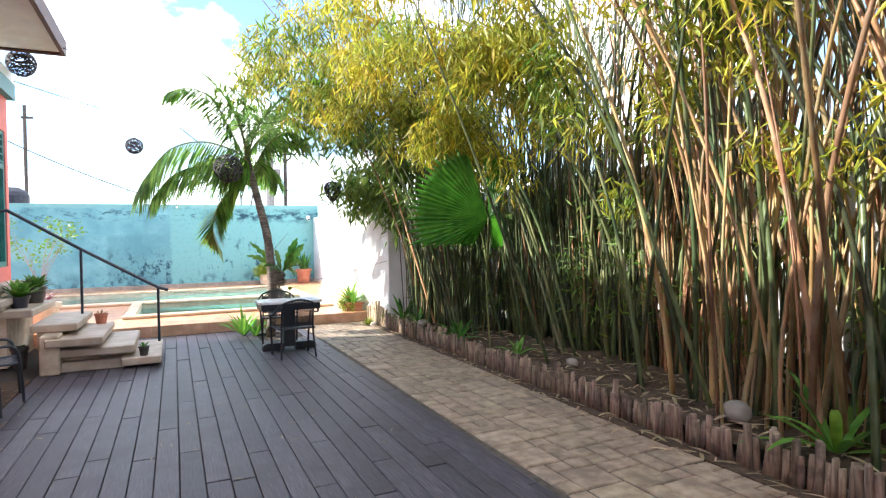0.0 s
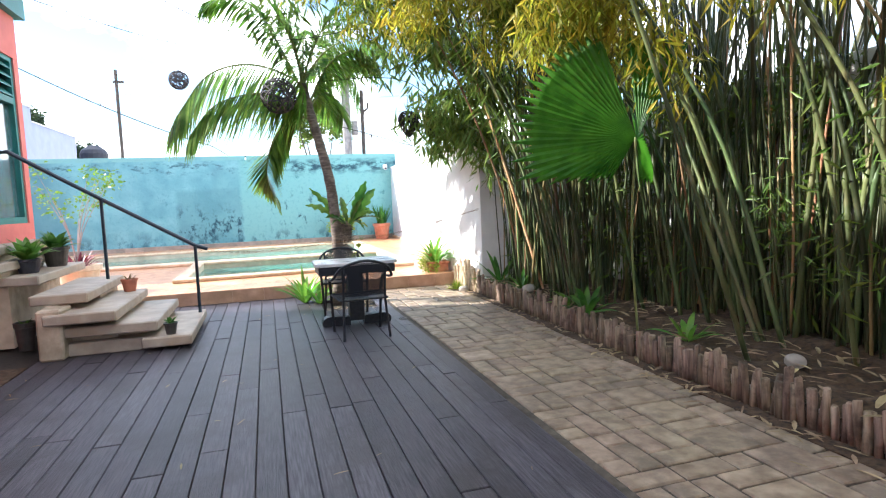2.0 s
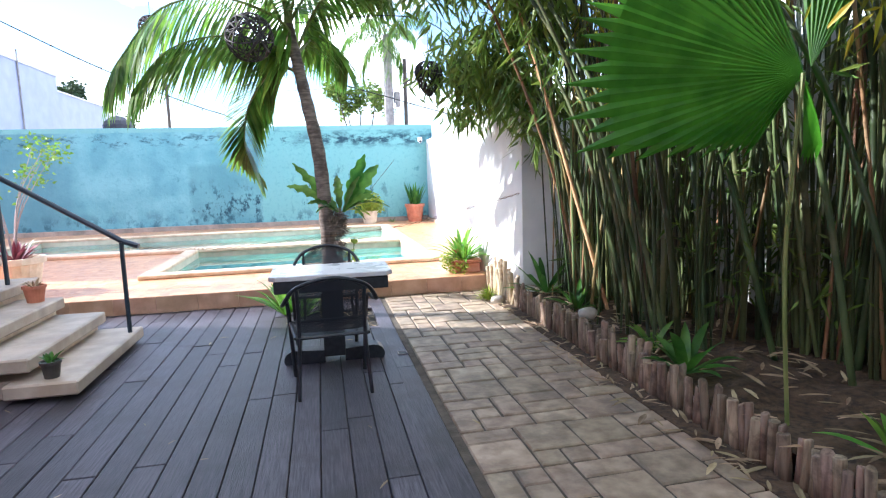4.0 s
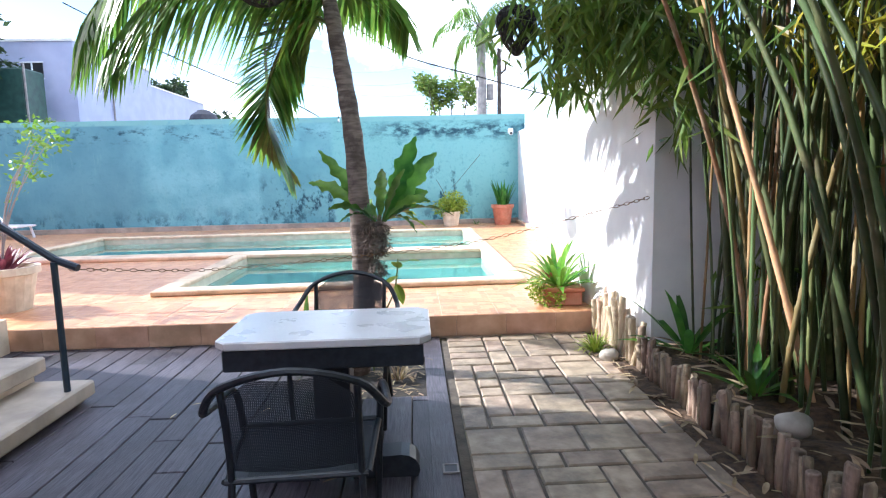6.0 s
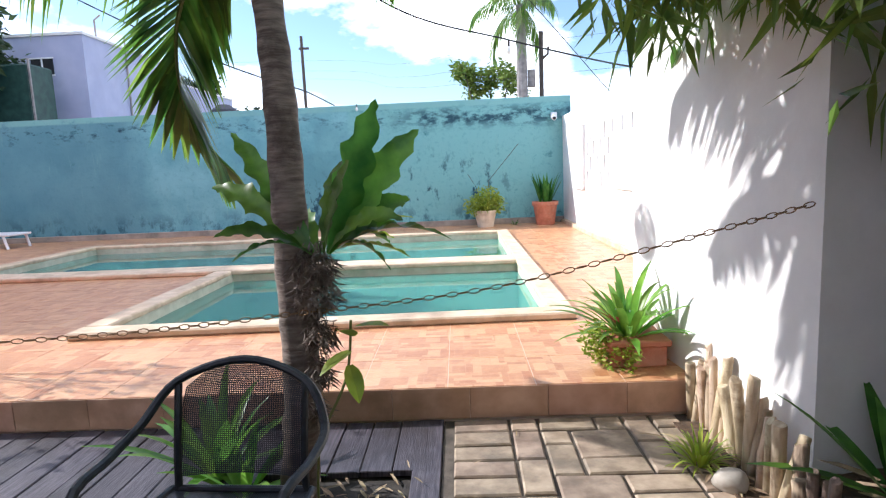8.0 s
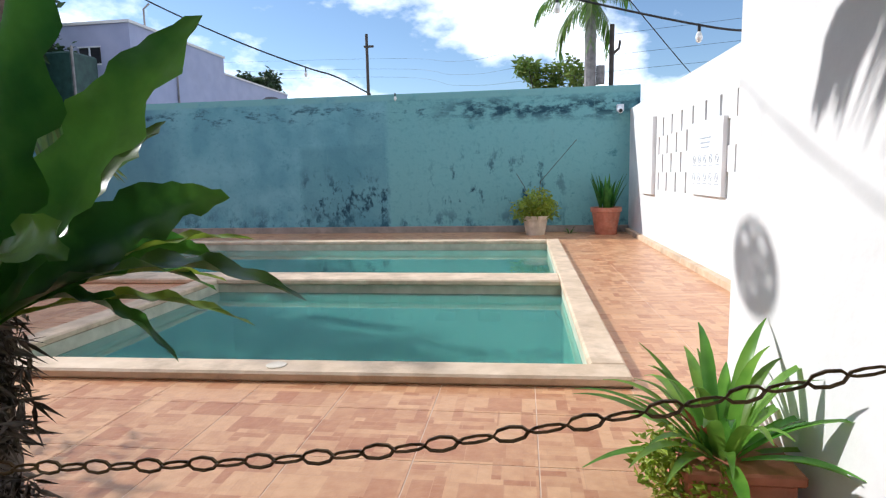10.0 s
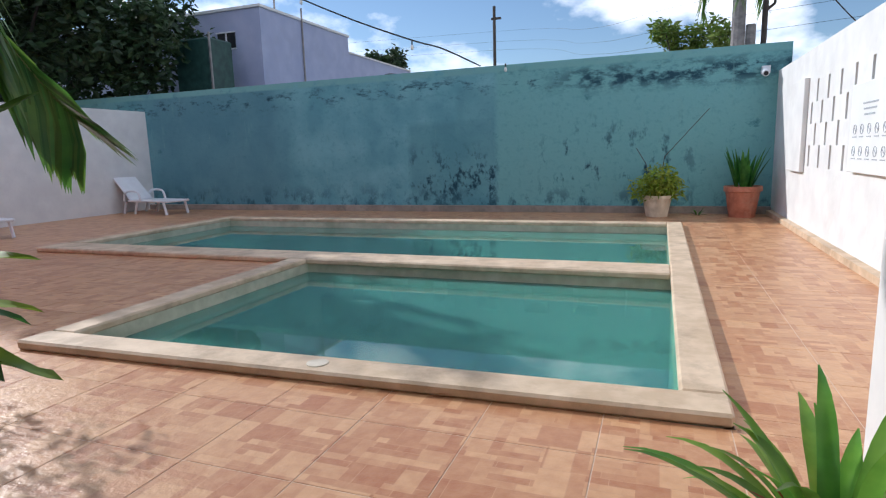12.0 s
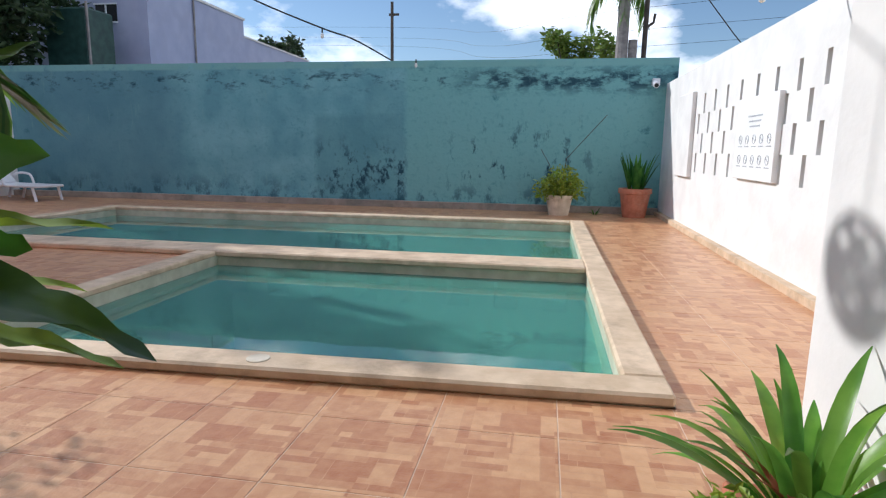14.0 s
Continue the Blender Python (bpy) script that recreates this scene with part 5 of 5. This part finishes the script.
part("bracket", boxes((-0.06, 0.06, -0.12, 0, -0.02, 0.1)), M_plastic, cctv)
part("body", tube(bmesh.new(), [(-0.03, -0.1, 0.02), (-0.03, -0.32, -0.04)], 0.05, 10), M_plastic, cctv)
part("lens", tube(bmesh.new(), [(-0.03, -0.321, -0.04), (-0.03, -0.335, -0.044)], 0.035, 10), M_dark, cctv)
skim = tagged(part("skimmer_lid", lathe(bmesh.new(), [(0.06, 0.0), (0.06, 0.004), (0.055, 0.006)], 20, (1.23, 13.8, 0.252)), M_creampot, None), "round cream skimmer lid set in the coping", "lid")

# ---- beyond the wall ----
tank = thing("water_tank", "black plastic water tank on a far roof", "water tank", (-5.85, 30, 3.3))
part("tank_body", lathe(bmesh.new(), [(0.5, 0), (0.52, 0.45), (0.45, 0.6), (0.2, 0.78), (0.12, 0.8)], 18), M_tank, tank)
part("stand", boxes((-0.55, 0.55, -0.55, 0.55, -4.8, 0)), M_lilac, tank)
xf = thing("transformer_pole", "dark utility pole with a transformer can", "pole", (7.1, 42, -1.5))
part("shaft", tube(bmesh.new(), [(0, 0, 0), (0.05, 0, 10.2)], 0.12, 8), M_woodpole, xf)
part("can", tube(bmesh.new(), [(-0.5, 0, 7.3), (-0.5, 0, 8.2)], 0.22, 10), M_pole, xf)
part("insulator", tube(bmesh.new(), [(0, 0, 8.7), (0.4, 0, 9.0), (0.45, 0, 9.4)], 0.07, 6), M_woodpole, xf)
shed = thing("roof_shed", "dark green sheet-clad tank shed beside the lilac house", "shed", (-9.75, 25.5, -1.5))
part("cladding", box(bmesh.new(), -0.65, 0.62, -0.5, 0.5, 0, 6.3, 0.05), M_shed, shed)
part("post", boxes((0.63, 0.67, -0.52, -0.47, 0, 6.42)), M_pole, shed, "grey corner post")

# ---- plants round the deck ----
def strap_plant(name, label, at, n, length, width, lo, hi, droop, mat, seed):
    t = thing(name, label, "plant", at)
    if n > 30:
        part("turf", rosette(bmesh.new(), n, length, width, lo, hi, droop, (0, 0, 0), seed, 0, 7, 0.35, 0.03), mat, t, "", True)["kind"] = "stuff"
        return t
    g = random.Random(seed)
    for k in range(n):
        yw = k * 2.39996 + g.uniform(-0.3, 0.3)
        b = bmesh.new()
        blade(b, (0.03 * math.cos(yw), 0.03 * math.sin(yw), 0), yw, lo + (hi - lo) * k / n, length * g.uniform(0.75, 1.1), width * g.uniform(0.85, 1.15), droop * g.uniform(0.6, 1.3), 7, 0, 0.35)
        part("leaf", b, mat, t, "", True)
    return t


strap_plant("agave", "broad grey-green agave in the planting bed", (3.78, 8.5, 0.16), 13, 0.4, 0.07, 0.25, 1.25, 0.7, M_fern, 31)
strap_plant("agave", "broad grey-green agave in the planting bed", (4.0, 3.35, 0.16), 15, 0.6, 0.07, 0.15, 1.2, 0.9, M_lily, 32)
strap_plant("agave", "small green agave in the planting bed", (3.9, 10.35, 0.16), 12, 0.3, 0.05, 0.3, 1.3, 0.7, M_fern, 33)
strap_plant("spider_lily", "dark strap-leaved lily beside the pier", (3.9, 11.15, 0.16), 13, 0.55, 0.06, 0.1, 1.2, 0.5, M_fern, 34)
strap_plant("agave", "small green agave in the planting bed", (3.95, 7.2, 0.16), 10, 0.3, 0.05, 0.3, 1.3, 0.7, M_lily, 35)
strap_plant("agave", "small green agave in the planting bed", (3.85, 9.0, 0.16), 10, 0.26, 0.06, 0.2, 1.2, 0.8, M_lily, 36)
strap_plant("bromeliad", "spiky green bromeliad at the palm foot", (1.12, 11.75, 0.0), 22, 0.55, 0.06, 0.5, 1.4, 0.8, M_lily, 37)
strap_plant("bromeliad", "small green bromeliad at the palm foot", (1.3, 11.6, 0.0), 12, 0.4, 0.05, 0.3, 1.3, 0.7, M_lily, 38)
strap_plant("grass_tuft", "yellow-green grass tuft at the paving edge", (3.42, 11.75, 0.0), 70, 0.2, 0.012, 0.3, 1.5, 1.2, M_yellowleaf, 39)
strap_plant("grass_tuft", "dry grass tuft in the tree pit", (1.85, 11.35, -0.03), 40, 0.16, 0.01, 0.3, 1.5, 1.2, M_litter, 40)
strap_plant("seedling", "small dark weed between tiles by the wall", (3.55, 21.9, PLAT), 9, 0.16, 0.03, 0.2, 1.2, 0.5, M_fern, 41)
vine = thing("trunk_vine", "thin climbing vine with oval leaves on the palm", "vine", (1.62, 11.48, 0.0))
part("stem", tube(bmesh.new(), smooth_path([(0.05, 0, 0.0), (0.08, 0, 0.3), (0.22, -0.05, 0.6), (0.26, -0.08, 0.85)], 5), 0.006, 5), M_palmdry, vine)
for k, (x, z, yw, el) in enumerate(((0.24, 0.66, -60, -50), (0.26, 0.78, -100, 30), (0.27, 0.82, -20, 10), (0.25, 0.72, -140, -20))):
    bm = bmesh.new()
    blade(bm, (x, -0.07, z), radians(yw), radians(el), 0.16, 0.075, 0.4, 6, 0, 0.2)
    part("leaf", bm, M_yellowleaf, vine)


def rock(at, r, label):
    bm = bmesh.new()
    bmesh.ops.create_icosphere(bm, subdivisions=3, radius=r)
    for v in bm.verts:
        v.co *= 1 + 0.25 * noise.noise(v.co * 2.2 / r * 0.5 + Vector(at))
        v.co.z *= 0.75
    ob = part("rock", bm, M_rock, None, "", True)
    ob.location = at
    return tagged(ob, label, "rock")


rock((3.7, 9.72, 0.27), 0.078, "pale rounded stone lying on the log edging")
rock((3.98, 4.1, 0.24), 0.11, "pale rounded stone in the planting bed")
rock((3.47, 11.55, 0.03), 0.075, "brown stone at the paving edge")
rock((4.1, 6.3, 0.2), 0.07, "small pale stone in the planting bed")


def litter(name, n, rect, size, seed, label, z=0.004):
    g = np.random.default_rng(seed)
    bm = bmesh.new()
    for k in range(n):
        x, y = g.uniform(rect[0], rect[1]), g.uniform(rect[2], rect[3])
        a, ln = g.uniform(0, 6.28), size * g.uniform(0.5, 1.4)
        zz = z(x, y) if callable(z) else z
        blade(bm, (x, y, zz + g.uniform(0.002, 0.012)), a, g.uniform(-0.02, 0.18), ln, ln * g.uniform(0.1, 0.22), 0.25, 3)
    return tagged(part(name, bm, M_litter, None), label, "leaf litter", kind="stuff")


litter("leaf_litter", 260, (3.36, 3.58, 2.0, 12.1), 0.13, 1, "dry tan bamboo leaves along the paving edge", 0.008)
litter("leaf_litter", 420, (3.66, 4.6, 2.0, 11.3), 0.16, 2, "dry bamboo leaves on the bed", 0.2)
litter("leaf_litter", 70, (-1.5, 3.3, 2.5, 12.2), 0.07, 3, "few dry leaves scattered on deck and paving")
litter("leaf_litter", 90, (-2.3, -1.3, 5.0, 9.4), 0.08, 4, "dry leaves on the soil beside the deck")
litter("leaf_litter", 90, (1.5, 2.03, 10.98, 11.75), 0.09, 5, "dry grass litter in the tree pit", -0.03)
bm = bmesh.new()
blade(bm, (1.92, 13.72, 0.2), 0.15, 0.1, 0.22, 0.05, 0.3, 6, 0.2)
tagged(part("dry_leaf", bm, M_dryleaf, None), "curled orange dry leaf beside the coping", "leaf")


def small_pot(at, r, h, mat, label, pot_label, n, ln, w, leafmat, seed, lo=0.4):
    t, b = potted("potted_plant", label, at, r, h, mat, pot_label, lambda q, z: rosette(q, n, ln, w, lo, 1.4, 0.9, (0, 0, z), seed, 0, 5, 0.25, r * 0.3))
    part("leaves", b, leafmat, t)
    return t


small_pot((-0.36, 9.72, 0.14), 0.065, 0.12, M_darkpot, "small dark pot with a seedling on the bottom step", "dark plastic pot", 10, 0.1, 0.03, M_fern, 51)
small_pot((-0.98, 11.02, 0.455), 0.09, 0.15, M_terra, "small terracotta pot on the stairs", "terracotta pot", 14, 0.1, 0.02, M_litter, 52)
small_pot((-1.95, 10.85, 0.77), 0.13, 0.16, M_tank, "leafy green plant in a blue-grey pot on the landing", "blue-grey pot", 26, 0.34, 0.09, M_fern, 53)
small_pot((-1.9, 11.6, 0.77), 0.15, 0.24, M_darkpot, "leafy green plant in a dark pot on the landing", "dark grey pot", 26, 0.3, 0.08, M_fern, 54)
small_pot((-1.85, 10.3, 0.0), 0.1, 0.3, M_darkpot, "tall dark pot under the landing", "dark plastic pot", 6, 0.08, 0.03, M_fern, 55)
big = small_pot((-2.12, 13.2, PLAT), 0.31, 0.44, M_creampot, "wide cream pot with purple foliage and a bare shrub", "cream pot", 34, 0.34, 0.05, M_purple, 56)
g = random.Random(8)
tips = []
for k in range(9):
    a, l = g.uniform(0, 6.28), g.uniform(0.5, 1.0)
    p1 = Vector((0.1 * math.cos(a), 0.1 * math.sin(a), 0.9 + g.uniform(-0.1, 0.2)))
    p2 = p1 + Vector((l * 0.55 * math.cos(a), l * 0.5 * math.sin(a), l))
    part("branch", tube(bmesh.new(), smooth_path([(0, 0, 0.4), p1, p1.lerp(p2, 0.5) + Vector((0, 0, 0.05)), p2], 3), [0.009 - 0.0007 * q for q in range(10)], 5), M_pole, big, "bare grey shrub branch")
    tips += [(*p2, 0.22), (*p1.lerp(p2, 0.6), 0.14)]
part("shrub_leaves", leaf_cloud(tips, 380, 0.07, 12, 0.6, 0.1), None, big, "sparse small green leaves").data.materials.append(M_lily)
build_chair((-1.72, 8.45, -0.004), -75)
build_chair((-1.78, 7.5, -0.004), -100)


drain = thing("deck_drain", "small square floor drain set in the deck edge", "drain", (2.15, 9.97, 0.003))
part("frame", boxes((-0.04, 0.04, -0.045, -0.035, 0, 0.006), (-0.04, 0.04, 0.035, 0.045, 0, 0.006), (-0.04, -0.03, -0.035, 0.035, 0, 0.006), (0.03, 0.04, -0.035, 0.035, 0, 0.006)), M_pole, drain)
part("grate", boxes((-0.03, 0.03, -0.035, 0.035, 0, 0.003)), M_dark, drain)


# ---- pieces of the floors and borders ----
def shared_box(cache, w, d, h, mat, bevel=0.006, name="piece"):
    key = (round(w, 3), round(d, 3), h)
    if key not in cache:
        bm = bmesh.new()
        a, b, e = w / 2, d / 2, bevel
        lo = [bm.verts.new(v) for v in ((-a, -b, -h), (a, -b, -h), (a, b, -h), (-a, b, -h))]
        mi = [bm.verts.new(v) for v in ((-a, -b, -e), (a, -b, -e), (a, b, -e), (-a, b, -e))]
        hi = [bm.verts.new(v) for v in ((-a + e, -b + e, 0), (a - e, -b + e, 0), (a - e, b - e, 0), (-a + e, b - e, 0))]
        bm.faces.new(hi)
        for r0, r1 in ((lo, mi), (mi, hi)):
            for k in range(4):
                bm.faces.new((r0[k], r0[(k + 1) % 4], r1[(k + 1) % 4], r1[k]))
        cache[key] = mesh_of(name, bm, mat)
    return cache[key]


def lay_deck():
    g = random.Random(4)
    cache = {}
    hole = (1.47, 2.05, 10.95, 11.77)
    w = 0.1545
    x = -1.56
    while x < 2.04:
        y = -4.0 + g.uniform(-1.8, 0)
        while y < 12.34:
            ln = g.choice((1.6, 2.0, 2.4, 2.8))
            a, b = max(y, -4.0), min(y + ln, 12.34)
            spans = [(a, b)]
            if x + w > hole[0] and x + w / 2 < hole[1]:
                spans = [s for s in ((a, min(b, hole[2])), (max(a, hole[3]), b)) if s[1] - s[0] > 0.05]
            for s0, s1 in spans:
                if s1 - s0 > 0.05:
                    ob = part("plank", shared_box(cache, w, round(s1 - s0 - 0.006, 2), 0.03, M_deck, 0.004, "plank"), None, deck)
                    ob.location = (x + w / 2, (s0 + s1) / 2, g.uniform(-0.003, 0.002))
            y += ln
        x += 0.16
    for k in range(6):
        ob = part("plank", shared_box(cache, 0.14, 2.72, 0.03, M_deck, 0.004, "plank"), None, deck)
        ob.location = (2.125, -4 + 2.725 * k + 1.36, 0.0)


def lay_paving():
    g = random.Random(9)
    u = 0.158
    nx, ny = 8, 103
    used = set()
    cache = {}
    rest = bmesh.new()
    for j in range(ny):
        for i in range(nx):
            if (i, j) in used:
                continue
            shapes = [(2, 1), (2, 1), (2, 2), (1, 1), (1, 2)]
            g.shuffle(shapes)
            for w, h in shapes + [(1, 1)]:
                cells = [(i + a, j + b) for a in range(w) for b in range(h)]
                if all(c not in used and c[0] < nx and c[1] < ny for c in cells):
                    used.update(cells)
                    x, y, z = 2.25 + (i + w / 2) * u, -3.95 + (j + h / 2) * u, g.uniform(-0.004, 0.004)
                    if y > 3.6:
                        ob = part("paving_stone", shared_box(cache, w * u - 0.016, h * u - 0.016, 0.03, M_stone, 0.008, "paving_stone"), None, pavement)
                        ob.matrix_local = pose(x, y, z, g.gauss(0, 0.3), g.gauss(0, 0.3), g.gauss(0, 0.7))
                    else:
                        box(rest, x - w * u / 2 + 0.008, x + w * u / 2 - 0.008, y - h * u / 2 + 0.008, y + h * u / 2 - 0.008, -0.03, z)
                    break
    part("far_paving", rest, M_stone, pavement)["kind"] = "stuff"


def lay_tiles():
    cache = {}
    tile = 0.51
    near = thing("terrace_tiles", "sandstone-patterned porcelain tiles on the pool terrace", "floor", kind="structure")
    rest = bmesh.new()
    for a, b, c, d in REGIONS:
        i0, j0 = math.floor((a - 2.735) / tile), math.floor((c - 12.35) / tile)
        for j in range(j0, math.ceil((d - 12.35) / tile)):
            for i in range(i0, math.ceil((b - 2.735) / tile)):
                x0, x1 = max(a, 2.735 + i * tile), min(b, 2.735 + (i + 1) * tile)
                y0, y1 = max(c, 12.35 + j * tile), min(d, 12.35 + (j + 1) * tile)
                if x1 - x0 < 0.02 or y1 - y0 < 0.02:
                    continue
                if y0 < 17.5 and x0 > -3.6:
                    ob = part("tile", shared_box(cache, x1 - x0 - 0.005, y1 - y0 - 0.005, 0.015, M_tile, 0.0008, "tile"), None, near)
                    ob.location = ((x0 + x1) / 2, (y0 + y1) / 2, PLAT)
                else:
                    box(rest, x0 + 0.002, x1 - 0.002, y0 + 0.002, y1 - 0.002, PLAT - 0.015, PLAT)
    part("far_tiles", rest, M_tile, near)["kind"] = "stuff"
    riser = thing("platform_riser", "terracotta tiled riser of the terrace", "floor", kind="structure")
    me = mesh_of("riser_tile", box(bmesh.new(), -0.2235, 0.2235, -0.006, 0.006, 0, PLAT - 0.004, 0.002), M_riser)
    for k in range(20):
        ob = part("riser_tile", me, None, riser)
        ob.location = (3.7 - 0.225 - 0.45 * k, 12.352, 0.0)


def lay_logs():
    g = random.Random(21)
    border = thing("log_border", "weathered upright log edging along the planting bed", "border")
    kinds, stubs = [], []
    for k in range(7):
        bm = bmesh.new()
        h, r = g.uniform(0.22, 0.32), g.uniform(0.021, 0.033)
        tube(bm, [(0, 0, -0.05), (g.uniform(-0.006, 0.006), 0, h * 0.5), (0, g.uniform(-0.008, 0.008), h - 0.006), (0, 0, h)], [r * 1.05, r, r * 0.98, r * 0.85], 8)
        me = mesh_of("log", bm, M_log)
        me.polygons.foreach_set("use_smooth", [len(p.vertices) == 4 for p in me.polygons])
        kinds.append(me)
        me = me.copy()
        me.materials.clear()
        me.materials.append(M_stub)
        stubs.append(me)
    y = -1.5
    while y < 12.3:
        pale = y > 11.35
        ob = part("log", g.choice(stubs if pale else kinds), None, border)
        tall = 1.0 if not pale else 1.5
        ob.matrix_local = pose(3.605 + g.uniform(-0.015, 0.015), y, 0, g.gauss(0, 3), g.gauss(1, 3) + (8 if y > 11.2 else 0), g.uniform(0, 360)) @ Matrix.Diagonal((1, 1, tall * g.uniform(0.78, 1.1), 1))
        y += g.uniform(0.042, 0.056)


lay_deck()
lay_paving()
lay_tiles()
lay_logs()
